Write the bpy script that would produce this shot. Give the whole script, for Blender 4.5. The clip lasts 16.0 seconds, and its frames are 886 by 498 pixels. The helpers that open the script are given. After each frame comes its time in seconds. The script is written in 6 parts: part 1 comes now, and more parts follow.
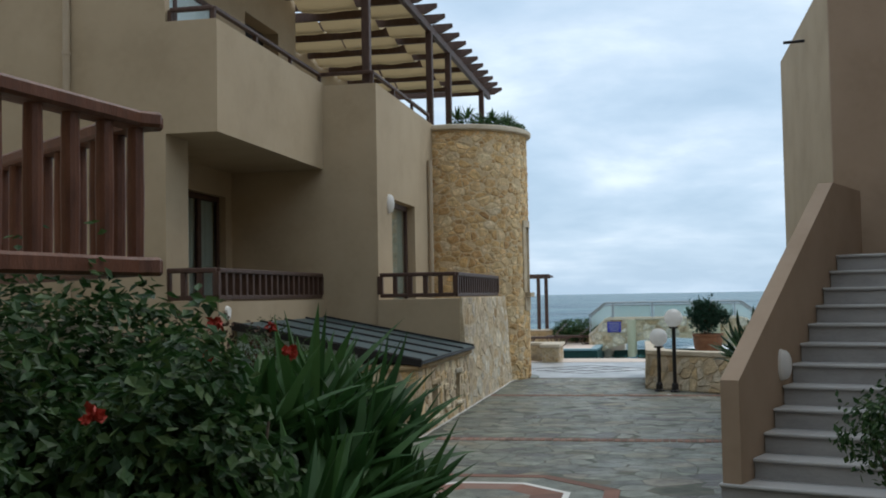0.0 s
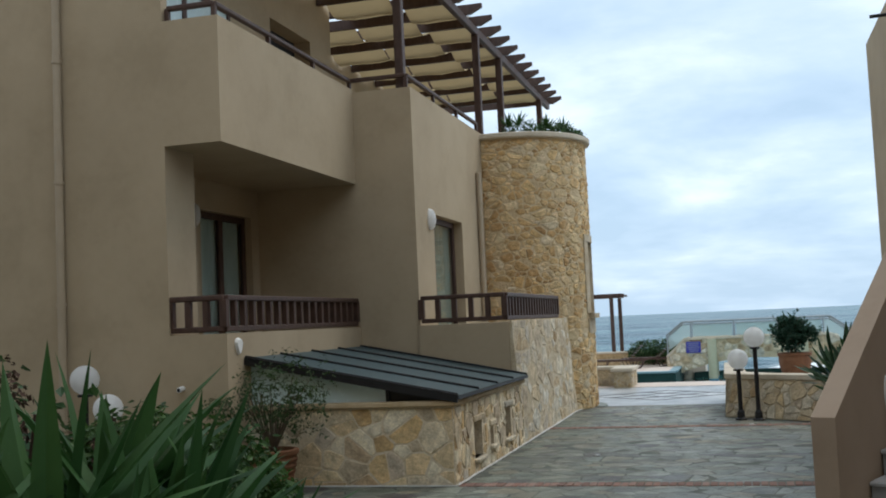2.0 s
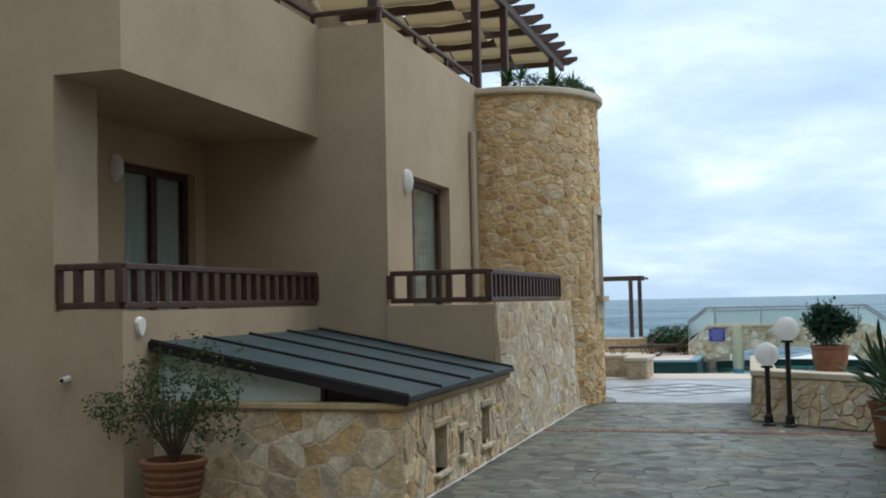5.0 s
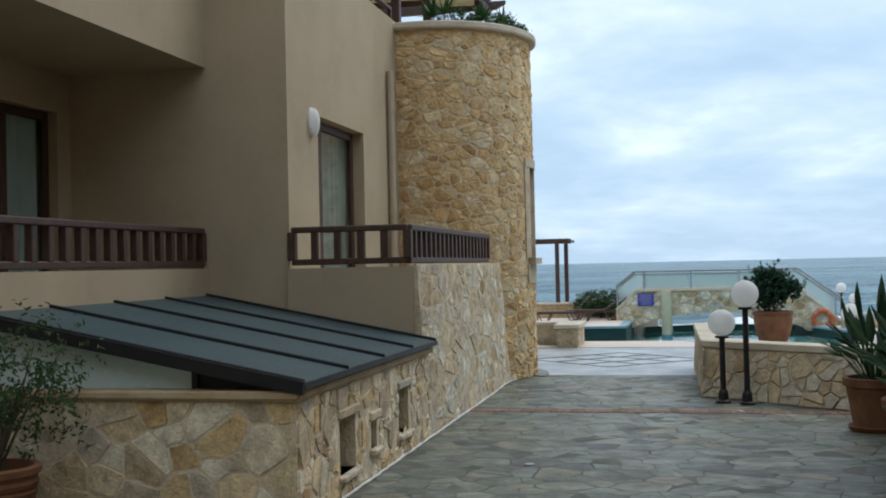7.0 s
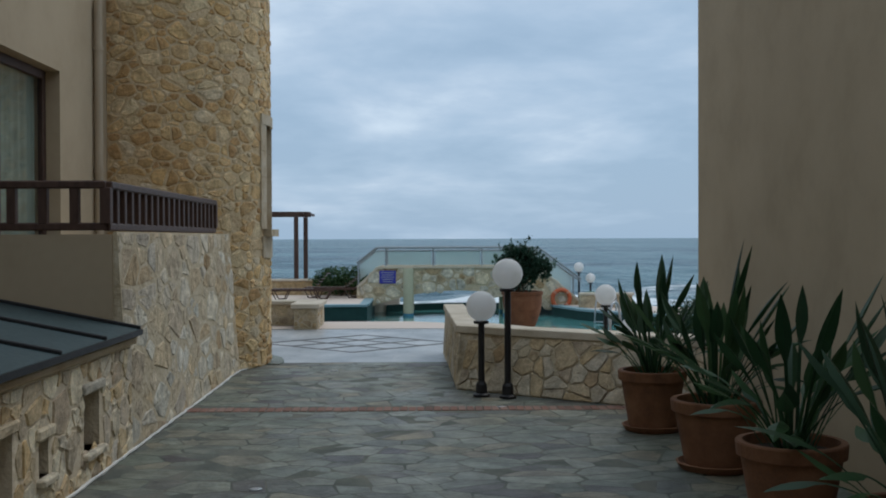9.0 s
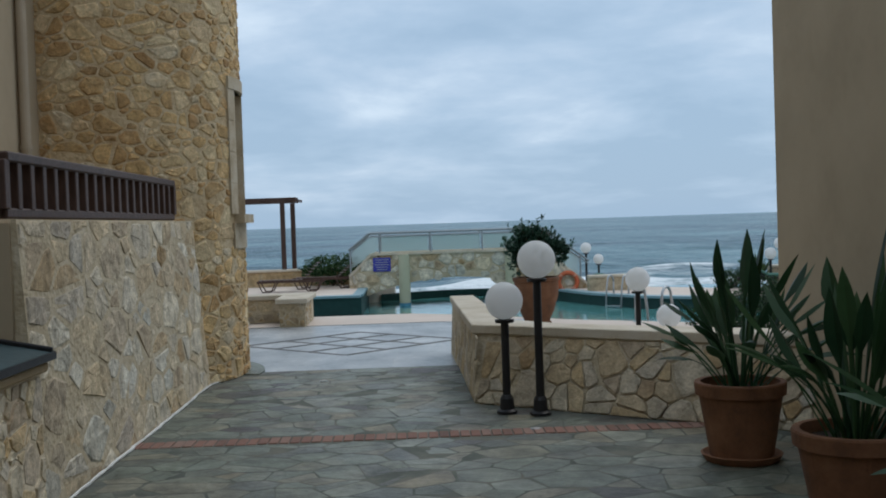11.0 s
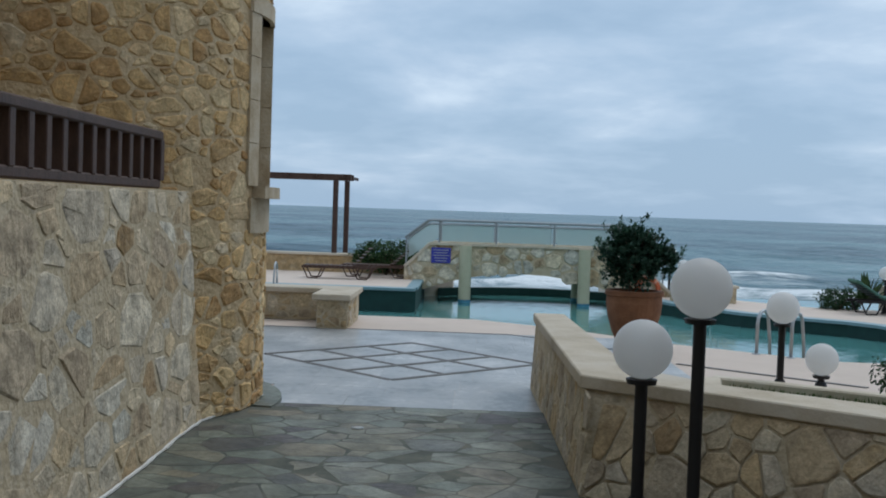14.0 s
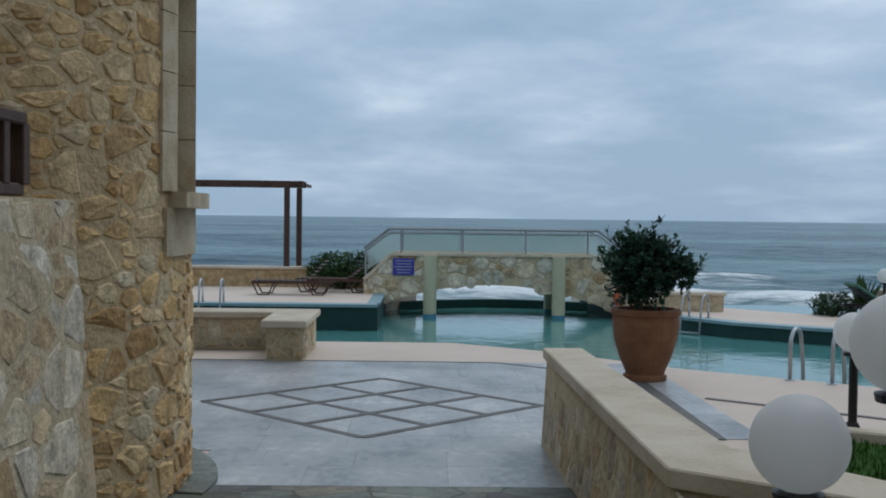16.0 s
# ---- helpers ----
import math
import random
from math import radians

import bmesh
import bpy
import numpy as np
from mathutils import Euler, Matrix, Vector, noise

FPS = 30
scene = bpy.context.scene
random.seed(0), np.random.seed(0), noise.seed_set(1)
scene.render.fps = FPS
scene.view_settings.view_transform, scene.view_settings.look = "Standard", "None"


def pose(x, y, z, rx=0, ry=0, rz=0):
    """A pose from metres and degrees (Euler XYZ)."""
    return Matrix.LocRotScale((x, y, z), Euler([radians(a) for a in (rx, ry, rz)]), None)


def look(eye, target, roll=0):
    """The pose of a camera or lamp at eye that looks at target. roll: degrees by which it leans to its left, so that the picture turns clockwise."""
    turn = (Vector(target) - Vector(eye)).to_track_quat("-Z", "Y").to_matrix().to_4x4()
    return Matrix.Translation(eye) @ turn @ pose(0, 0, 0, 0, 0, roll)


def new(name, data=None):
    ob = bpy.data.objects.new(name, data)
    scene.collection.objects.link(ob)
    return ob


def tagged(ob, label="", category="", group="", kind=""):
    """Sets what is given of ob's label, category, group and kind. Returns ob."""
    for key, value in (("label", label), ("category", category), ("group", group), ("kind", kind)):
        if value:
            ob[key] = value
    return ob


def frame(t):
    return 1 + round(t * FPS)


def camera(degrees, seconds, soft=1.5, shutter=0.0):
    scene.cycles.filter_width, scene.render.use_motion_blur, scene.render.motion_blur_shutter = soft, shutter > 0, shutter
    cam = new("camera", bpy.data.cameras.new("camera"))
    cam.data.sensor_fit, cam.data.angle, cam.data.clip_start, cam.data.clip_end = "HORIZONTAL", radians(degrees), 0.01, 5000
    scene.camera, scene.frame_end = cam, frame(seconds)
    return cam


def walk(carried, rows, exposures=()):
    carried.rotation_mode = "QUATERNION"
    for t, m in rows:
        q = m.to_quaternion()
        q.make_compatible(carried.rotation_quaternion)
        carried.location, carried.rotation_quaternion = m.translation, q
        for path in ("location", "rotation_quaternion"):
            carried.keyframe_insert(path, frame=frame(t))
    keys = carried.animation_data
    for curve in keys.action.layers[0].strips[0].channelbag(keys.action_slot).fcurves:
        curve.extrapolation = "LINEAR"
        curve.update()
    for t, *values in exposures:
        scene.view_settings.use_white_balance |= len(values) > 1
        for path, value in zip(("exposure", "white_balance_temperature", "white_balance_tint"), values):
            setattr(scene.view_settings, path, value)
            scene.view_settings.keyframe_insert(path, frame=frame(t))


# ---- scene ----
cam = camera(44.9, 16.0, soft=1.9)
PATH = [
    (0, (0.213, -4.412, 1.685), (-0.18, -2.454, 1.772), -1.0),
    (0.5, (0.254, -3.965, 1.679), (-0.174, -2.014, 1.782), -0.7),
    (1, (0.231, -3.529, 1.676), (-0.205, -1.582, 1.81), -3.5),
    (1.5, (0.322, -3.106, 1.685), (-0.288, -1.207, 1.843), -3.1),
    (2, (0.309, -2.682, 1.668), (-0.223, -0.759, 1.805), -2.6),
    (2.5, (0.292, -2.282, 1.663), (-0.231, -0.357, 1.813), -4.1),
    (3, (0.314, -1.883, 1.672), (-0.32, 0.009, 1.803), -2.6),
    (3.5, (0.311, -1.449, 1.683), (-0.251, 0.465, 1.827), -2.6),
    (6, (0.032, 0.672, 1.648), (-0.547, 2.586, 1.682), -0.5),
    (6.5, (-0.145, 1.163, 1.638), (-0.55, 3.122, 1.648), -1.9),
    (7, (-0.202, 1.615, 1.636), (-0.643, 3.565, 1.667), -1.3),
    (7.5, (-0.288, 2.042, 1.619), (-0.566, 4.023, 1.637), -1.3),
    (8, (-0.38, 2.516, 1.62), (-0.474, 4.514, 1.626), -1.7),
    (8.5, (-0.352, 2.95, 1.627), (-0.481, 4.946, 1.639), -0.4),
    (9, (-0.418, 3.453, 1.605), (-0.379, 5.453, 1.584), -0.2),
    (9.5, (-0.436, 3.95, 1.577), (-0.313, 5.946, 1.546), -1.0),
    (12, (-0.578, 6.719, 1.565), (-0.62, 8.716, 1.471), -0.8),
    (12.5, (-0.566, 7.198, 1.596), (-0.648, 9.193, 1.478), 1.3),
    (13, (-0.64, 7.713, 1.588), (-0.594, 9.709, 1.479), 1.6),
    (13.5, (-0.681, 8.238, 1.572), (-0.609, 10.235, 1.476), 0.7),
    (14, (-0.717, 8.809, 1.592), (-0.769, 10.807, 1.518), 1.9),
    (14.5, (-0.814, 9.359, 1.615), (-0.692, 11.354, 1.549), 1.0),
    (15, (-0.841, 9.933, 1.61), (-0.849, 11.932, 1.536), 2.1),
    (15.5, (-0.918, 10.485, 1.594), (-0.883, 12.482, 1.485), 2.8),
    (16, (-0.984, 11.023, 1.598), (-0.95, 13.022, 1.538), 0.7),
]
EXPOSURES = [(0, 0.46, 6650, 10), (0.5, 0.53, 6650, 10), (1, 0.54, 6600, 10), (1.5, 0.60, 6650, 10), (3.5, 0.63, 6550, 10), (6, 0.66, 6500, 10), (7.5, 0.42, 6480, 10), (8, 0.23, 6440, 10), (8.5, 0.15, 6400, 10), (9, 0.0, 6320, 10), (9.5, 0.14, 6350, 10), (12, 0.07, 6300, 10), (13.5, 0.07, 6250, 10), (14.5, -0.04, 6270, 10), (15, -0.16, 6270, 10), (16, -0.13, 6270, 10)]
walk(cam, [(t, look(eye, target, roll)) for t, eye, target, roll in PATH], EXPOSURES)

# ---------------------------------------------------------------- light
SUN_EL, SUN_ROT = radians(48), radians(200)
world = bpy.data.worlds.new("overcast_sky")
scene.world = world
world.use_nodes = True
wt = world.node_tree
wt.nodes.clear()
w_out = wt.nodes.new("ShaderNodeOutputWorld")
w_bg = wt.nodes.new("ShaderNodeBackground")
w_sky = wt.nodes.new("ShaderNodeTexSky")
w_sky.sky_type, w_sky.sun_disc = "NISHITA", False
w_sky.sun_elevation, w_sky.sun_rotation = SUN_EL, SUN_ROT
w_co = wt.nodes.new("ShaderNodeTexCoord")
w_zz = wt.nodes.new("ShaderNodeMath")
w_zz.operation, w_zz.inputs[1].default_value = "ADD", 0.20
w_div = wt.nodes.new("ShaderNodeVectorMath")
w_div.operation = "DIVIDE"
w_no = wt.nodes.new("ShaderNodeTexNoise")
w_no.inputs["Scale"].default_value, w_no.inputs["Detail"].default_value = 1.55, 9
w_no.inputs["Roughness"].default_value, w_no.inputs["Distortion"].default_value = 0.54, 0.15
w_sep = wt.nodes.new("ShaderNodeSeparateXYZ")
w_h = wt.nodes.new("ShaderNodeMapRange")
w_h.inputs["From Max"].default_value, w_h.inputs["To Min"].default_value, w_h.inputs["To Max"].default_value = 0.42, -0.11, 0.23
w_add = wt.nodes.new("ShaderNodeMath")
w_ra = wt.nodes.new("ShaderNodeValToRGB")
w_ra.color_ramp.elements[0].position, w_ra.color_ramp.elements[0].color = 0.38, (4.2, 5.8, 7.6, 1)
w_ra.color_ramp.elements[1].position, w_ra.color_ramp.elements[1].color = 0.86, (9.8, 10.8, 11.8, 1)
for p, c in ((0.50, (5.0, 6.6, 8.4, 1)), (0.58, (5.8, 7.3, 9.0, 1)), (0.70, (7.7, 9.1, 10.5, 1))):
    e = w_ra.color_ramp.elements.new(p)
    e.color = c
w_mix = wt.nodes.new("ShaderNodeMix")
w_mix.data_type = "RGBA"
w_mix.inputs[0].default_value = 0.92
wt.links.new(w_co.outputs["Generated"], w_div.inputs[0])
wt.links.new(w_sep.outputs["Z"], w_zz.inputs[0])
wt.links.new(w_zz.outputs[0], w_div.inputs[1])
wt.links.new(w_co.outputs["Generated"], w_sep.inputs[0])
wt.links.new(w_sep.outputs["Z"], w_h.inputs["Value"])
wt.links.new(w_div.outputs["Vector"], w_no.inputs["Vector"])
wt.links.new(w_no.outputs["Fac"], w_add.inputs[0])
wt.links.new(w_h.outputs["Result"], w_add.inputs[1])
wt.links.new(w_add.outputs[0], w_ra.inputs["Fac"])
wt.links.new(w_sky.outputs["Color"], w_mix.inputs[6])
wt.links.new(w_ra.outputs["Color"], w_mix.inputs[7])
wt.links.new(w_mix.outputs[2], w_bg.inputs["Color"])
w_bg.inputs["Strength"].default_value = 0.085
wt.links.new(w_bg.outputs["Background"], w_out.inputs["Surface"])

sun = new("sun", bpy.data.lights.new("sun", "SUN"))
sun.data.energy, sun.data.angle, sun.data.color = 0.7, radians(30), (1.0, 0.95, 0.88)
sun.matrix_world = look((22, 34, 50), (0, 10, 0))

# ---------------------------------------------------------------- materials
MATS = {}


def shader(name, stops, scale=6.0, rough=0.8, bump=0.3, bump_scale=40.0, metal=0.0, stretch=(1, 1, 1), vary=0.0, fine=0.25,
           stain=0.0, spec=0.4, bump_dist=0.01, gain=1.0):
    """A node material: a colour ramp over two scales of noise in the thing's own metres, a share of which is random per piece."""
    m = bpy.data.materials.new(name)
    m.use_nodes = True
    t = m.node_tree
    n, l = t.nodes, t.links
    bsdf = n["Principled BSDF"]
    co = n.new("ShaderNodeTexCoord")
    mp = n.new("ShaderNodeMapping")
    mp.inputs["Scale"].default_value = stretch
    l.new(co.outputs["Object"], mp.inputs["Vector"])
    big = n.new("ShaderNodeTexNoise")
    big.inputs["Scale"].default_value, big.inputs["Detail"].default_value = scale, 5
    small = n.new("ShaderNodeTexNoise")
    small.inputs["Scale"].default_value, small.inputs["Detail"].default_value = scale * 9, 4
    for q in (big, small):
        l.new(mp.outputs["Vector"], q.inputs["Vector"])

    def math_node(op, a, b):
        q = n.new("ShaderNodeMath")
        q.operation = op
        for k, v in enumerate((a, b)):
            if isinstance(v, (int, float)):
                q.inputs[k].default_value = v
            else:
                l.new(v, q.inputs[k])
        return q.outputs[0]

    fac = math_node("ADD", math_node("MULTIPLY", big.outputs["Fac"], 1 - fine), math_node("MULTIPLY", small.outputs["Fac"], fine))
    if gain != 1.0:
        fac = math_node("ADD", math_node("MULTIPLY", math_node("SUBTRACT", fac, 0.5), gain), 0.5)
    if vary:
        oi, ge = n.new("ShaderNodeObjectInfo"), n.new("ShaderNodeNewGeometry")
        r = math_node("FRACT", math_node("ADD", oi.outputs["Random"], ge.outputs["Random Per Island"]), 0.0)
        fac = math_node("ADD", math_node("MULTIPLY", fac, 1 - vary), math_node("MULTIPLY", r, vary))
    ramp = n.new("ShaderNodeValToRGB")
    el = ramp.color_ramp.elements
    lo, hi = (0.3, 0.7) if not vary else (0.2, 0.8)
    for k, c in enumerate(stops):
        p = lo + (hi - lo) * k / max(1, len(stops) - 1)
        if k < 2:
            el[k].position, el[k].color = p, (*c, 1)
        else:
            x = el.new(p)
            x.color = (*c, 1)
    el[1].position = lo + (hi - lo) / max(1, len(stops) - 1)
    l.new(fac, ramp.inputs["Fac"])
    col = ramp.outputs["Color"]
    if stain:
        st = n.new("ShaderNodeTexNoise")
        st.inputs["Scale"].default_value, st.inputs["Detail"].default_value = scale * 0.23, 6
        l.new(co.outputs["Object"], st.inputs["Vector"])
        mx = n.new("ShaderNodeMix")
        mx.data_type, mx.blend_type = "RGBA", "MULTIPLY"
        l.new(math_node("MULTIPLY", math_node("SUBTRACT", st.outputs["Fac"], 0.42), 3.0 * stain), mx.inputs[0])
        l.new(col, mx.inputs[6])
        mx.inputs[7].default_value = (0.62, 0.6, 0.58, 1)
        mx.clamp_factor = True
        col = mx.outputs[2]
    l.new(col, bsdf.inputs["Base Color"])
    rr = n.new("ShaderNodeMapRange")
    rr.inputs["To Min"].default_value, rr.inputs["To Max"].default_value = max(0.02, rough - 0.1), min(1, rough + 0.1)
    l.new(small.outputs["Fac"], rr.inputs["Value"])
    l.new(rr.outputs["Result"], bsdf.inputs["Roughness"])
    bsdf.inputs["Metallic"].default_value = metal
    bsdf.inputs["Specular IOR Level"].default_value = spec
    if bump:
        bn = n.new("ShaderNodeTexNoise")
        bn.inputs["Scale"].default_value, bn.inputs["Detail"].default_value = bump_scale, 6
        l.new(mp.outputs["Vector"], bn.inputs["Vector"])
        bp = n.new("ShaderNodeBump")
        bp.inputs["Strength"].default_value, bp.inputs["Distance"].default_value = bump, bump_dist
        l.new(bn.outputs["Fac"], bp.inputs["Height"])
        l.new(bp.outputs["Normal"], bsdf.inputs["Normal"])
    MATS[name] = m
    return m


def glass(name, tint, rough=0.02, trans=1.0):
    m = bpy.data.materials.new(name)
    m.use_nodes = True
    b = m.node_tree.nodes["Principled BSDF"]
    b.inputs["Base Color"].default_value = (*tint, 1)
    b.inputs["Roughness"].default_value = rough
    b.inputs["Transmission Weight"].default_value = trans
    b.inputs["IOR"].default_value = 1.45
    return m


M_PLASTER = shader("taupe_plaster", [(0.378, 0.297, 0.196), (0.421, 0.333, 0.223), (0.446, 0.354, 0.240)], 1.3, 0.9, 0.25, 140, stain=0.32, bump_dist=0.003, gain=1.3)
# browner, darker taupe: shade of faces turned from the sea is in the colour
M_PLASTER_WARM_SHADED = shader("warm_shaded_plaster", [(0.31, 0.226, 0.158), (0.348, 0.257, 0.184), (0.37, 0.276, 0.20)], 1.5, 0.9, 0.25, 140, stain=0.25, bump_dist=0.003, gain=1.3)
M_MORTAR = shader("lime_mortar", [(0.42, 0.33, 0.21), (0.53, 0.44, 0.30), (0.60, 0.52, 0.39)], 4, 0.95, 1.0, 22, stain=0.4, bump_dist=0.02, fine=0.45)
M_MORTAR_OCHRE = shader("ochre_mortar", [(0.47, 0.33, 0.18), (0.60, 0.46, 0.28), (0.67, 0.54, 0.36)], 4, 0.95, 1.0, 22, stain=0.4, bump_dist=0.025, fine=0.45)
M_CAP_TAN = shader("tan_sandstone_cap", [(0.40, 0.285, 0.155), (0.48, 0.355, 0.21), (0.53, 0.41, 0.26)], 3, 0.85, 0.4, 50, stain=0.3, gain=1.5)
M_MORTAR_CREAM = shader("cream_mortar", [(0.55, 0.44, 0.29), (0.68, 0.57, 0.41), (0.74, 0.65, 0.50)], 4, 0.95, 1.0, 22, stain=0.4, bump_dist=0.02, fine=0.45)


def stone_shader(name, palette, smear, smear_amount=0.5, rough=0.9, mottle=(0.62, 1.28), grain=(0.78, 1.18), scale=7.0, bump=0.9, bump_dist=0.03, bump_scale=13.0, spec=0.3):
    """Natural stone: a colour for each piece from a palette, mottled at two scales, with patches of dust or mortar."""
    m = bpy.data.materials.new(name)
    m.use_nodes = True
    n, l = m.node_tree.nodes, m.node_tree.links
    bsdf = n["Principled BSDF"]
    co, oi, ge = n.new("ShaderNodeTexCoord"), n.new("ShaderNodeObjectInfo"), n.new("ShaderNodeNewGeometry")
    add, fr = n.new("ShaderNodeMath"), n.new("ShaderNodeMath")
    l.new(oi.outputs["Random"], add.inputs[0])
    l.new(ge.outputs["Random Per Island"], add.inputs[1])
    fr.operation = "FRACT"
    l.new(add.outputs[0], fr.inputs[0])
    ramp = n.new("ShaderNodeValToRGB")
    el = ramp.color_ramp.elements
    for k, c in enumerate(palette):
        p = k / (len(palette) - 1)
        e = el[k] if k < 2 else el.new(p)
        e.color = (*c, 1)
        if k < 2:
            e.position = p
    l.new(fr.outputs[0], ramp.inputs["Fac"])

    def noise_tex(sc, detail, ro):
        q = n.new("ShaderNodeTexNoise")
        q.inputs["Scale"].default_value, q.inputs["Detail"].default_value, q.inputs["Roughness"].default_value = sc, detail, ro
        l.new(co.outputs["Object"], q.inputs["Vector"])
        return q

    def span(src, a, b, lo, hi):
        q = n.new("ShaderNodeMapRange")
        q.inputs["From Min"].default_value, q.inputs["From Max"].default_value = a, b
        q.inputs["To Min"].default_value, q.inputs["To Max"].default_value = lo, hi
        l.new(src, q.inputs["Value"])
        return q.outputs["Result"]

    big, fine, patch, tint = noise_tex(scale, 6, 0.62), noise_tex(scale * 6, 5, 0.6), noise_tex(scale * 0.55, 8, 0.7), noise_tex(scale * 0.3, 4, 0.5)
    mul = n.new("ShaderNodeMath")
    mul.operation = "MULTIPLY"
    l.new(span(big.outputs["Fac"], 0.3, 0.7, *mottle), mul.inputs[0])
    l.new(span(fine.outputs["Fac"], 0.3, 0.7, *grain), mul.inputs[1])
    sm = n.new("ShaderNodeMix")
    sm.data_type = "RGBA"
    l.new(span(patch.outputs["Fac"], 0.50, 0.66, 0.0, smear_amount), sm.inputs[0])
    l.new(ramp.outputs["Color"], sm.inputs[6])
    sm.inputs[7].default_value = (*smear, 1)
    sc = n.new("ShaderNodeVectorMath")
    sc.operation = "SCALE"
    l.new(sm.outputs[2], sc.inputs[0])
    l.new(mul.outputs[0], sc.inputs["Scale"])
    l.new(sc.outputs["Vector"], bsdf.inputs["Base Color"])
    l.new(span(tint.outputs["Fac"], 0.3, 0.7, rough - 0.12, min(1.0, rough + 0.08)), bsdf.inputs["Roughness"])
    bsdf.inputs["Specular IOR Level"].default_value = spec
    bn = noise_tex(bump_scale, 9, 0.65)
    bp = n.new("ShaderNodeBump")
    bp.inputs["Strength"].default_value, bp.inputs["Distance"].default_value = bump, bump_dist
    l.new(bn.outputs["Fac"], bp.inputs["Height"])
    l.new(bp.outputs["Normal"], bsdf.inputs["Normal"])
    return m


M_STONE_OCHRE = stone_shader("ochre_rubble", [(0.58, 0.375, 0.165), (0.69, 0.48, 0.235), (0.40, 0.235, 0.10), (0.62, 0.415, 0.19), (0.73, 0.59, 0.365), (0.56, 0.35, 0.155), (0.70, 0.51, 0.27), (0.64, 0.535, 0.375), (0.65, 0.43, 0.20), (0.50, 0.305, 0.135), (0.76, 0.56, 0.30)], (0.72, 0.55, 0.32), 0.48)
M_STONE_PALE = stone_shader("pale_rubble", [(0.60, 0.49, 0.335), (0.45, 0.325, 0.185), (0.70, 0.625, 0.485), (0.56, 0.485, 0.37), (0.37, 0.235, 0.105), (0.63, 0.525, 0.36), (0.73, 0.675, 0.555), (0.45, 0.385, 0.30), (0.56, 0.54, 0.46), (0.61, 0.475, 0.295), (0.66, 0.62, 0.52)], (0.64, 0.535, 0.375), 0.42, mottle=(0.50, 1.34))
M_STONE_CREAM = stone_shader("cream_rubble", [(0.76, 0.64, 0.43), (0.53, 0.345, 0.155), (0.84, 0.75, 0.56), (0.64, 0.555, 0.42), (0.70, 0.49, 0.24), (0.86, 0.77, 0.58), (0.48, 0.39, 0.28), (0.78, 0.63, 0.39), (0.64, 0.58, 0.48), (0.44, 0.275, 0.12)], (0.80, 0.66, 0.45), 0.3)
M_STONE_MIX = stone_shader("mixed_rubble", [(0.53, 0.425, 0.28), (0.43, 0.30, 0.155), (0.59, 0.515, 0.385), (0.47, 0.40, 0.30), (0.49, 0.355, 0.19), (0.61, 0.535, 0.40), (0.41, 0.335, 0.24), (0.55, 0.44, 0.275), (0.49, 0.44, 0.36), (0.40, 0.27, 0.14)], (0.53, 0.43, 0.285), 0.6)
M_CAP = shader("cream_capstone", [(0.49, 0.415, 0.305), (0.57, 0.495, 0.385), (0.61, 0.545, 0.445)], 3, 0.85, 0.4, 50, stain=0.3, gain=1.5)
M_SLATE = stone_shader("slate_flag", [(0.120, 0.138, 0.107), (0.155, 0.172, 0.132), (0.092, 0.098, 0.085), (0.138, 0.158, 0.123), (0.188, 0.162, 0.107), (0.126, 0.148, 0.120), (0.205, 0.214, 0.169), (0.110, 0.128, 0.103), (0.056, 0.048, 0.050), (0.165, 0.180, 0.138), (0.170, 0.150, 0.107)], (0.195, 0.178, 0.135), 0.45, rough=0.55, mottle=(0.46, 1.45), grain=(0.80, 1.2), scale=4.5, bump=0.8, bump_dist=0.025, bump_scale=8.0, spec=0.4)
M_GROUT = shader("paving_grout", [(0.078, 0.087, 0.073), (0.112, 0.120, 0.099), (0.155, 0.149, 0.120)], 3.5, 0.9, 0.6, 30, stain=0.4, gain=2.0)
M_MARBLE = shader("grey_white_marble", [(0.20, 0.215, 0.222), (0.32, 0.335, 0.34), (0.385, 0.395, 0.396), (0.53, 0.53, 0.525)], 1.1, 0.34, 0.08, 30, stretch=(1.6, 1.0, 1), vary=0.2, stain=0.7, fine=0.4, gain=2.8)
M_INLAY = shader("dark_stone_inlay", [(0.085, 0.082, 0.078), (0.14, 0.133, 0.122)], 8, 0.6, 0.2, 60)
M_PINK = shader("pinkish_deck_stone", [(0.56, 0.46, 0.385), (0.64, 0.535, 0.45)], 3, 0.7, 0.2, 60, vary=0.2, stain=0.25)
M_BRICK = shader("red_paving_brick", [(0.15, 0.085, 0.065), (0.235, 0.118, 0.086), (0.26, 0.165, 0.128)], 9, 0.85, 0.5, 60, vary=0.5, stain=0.45)
M_WHITE = shader("white_paint", [(0.66, 0.65, 0.62), (0.78, 0.77, 0.74)], 4, 0.7, 0.2, 60)
M_WOOD = shader("dark_stained_wood", [(0.040, 0.020, 0.014), (0.066, 0.034, 0.024), (0.085, 0.046, 0.033)], 7, 0.55, 0.3, 40, stretch=(3, 3, 1))
M_WOOD_RED = shader("red_brown_wood", [(0.075, 0.028, 0.016), (0.12, 0.046, 0.026), (0.16, 0.066, 0.038)], 6, 0.5, 0.3, 40, stretch=(4, 4, 1))
M_ROOF = shader("teal_grey_sheet_metal", [(0.032, 0.058, 0.064), (0.047, 0.077, 0.083)], 3, 0.5, 0.1, 20, metal=0.0, stain=0.3, spec=0.3)
M_FASCIA = shader("black_painted_metal", [(0.012, 0.012, 0.014), (0.022, 0.021, 0.022)], 5, 0.45, 0.1, 60, metal=0.2)
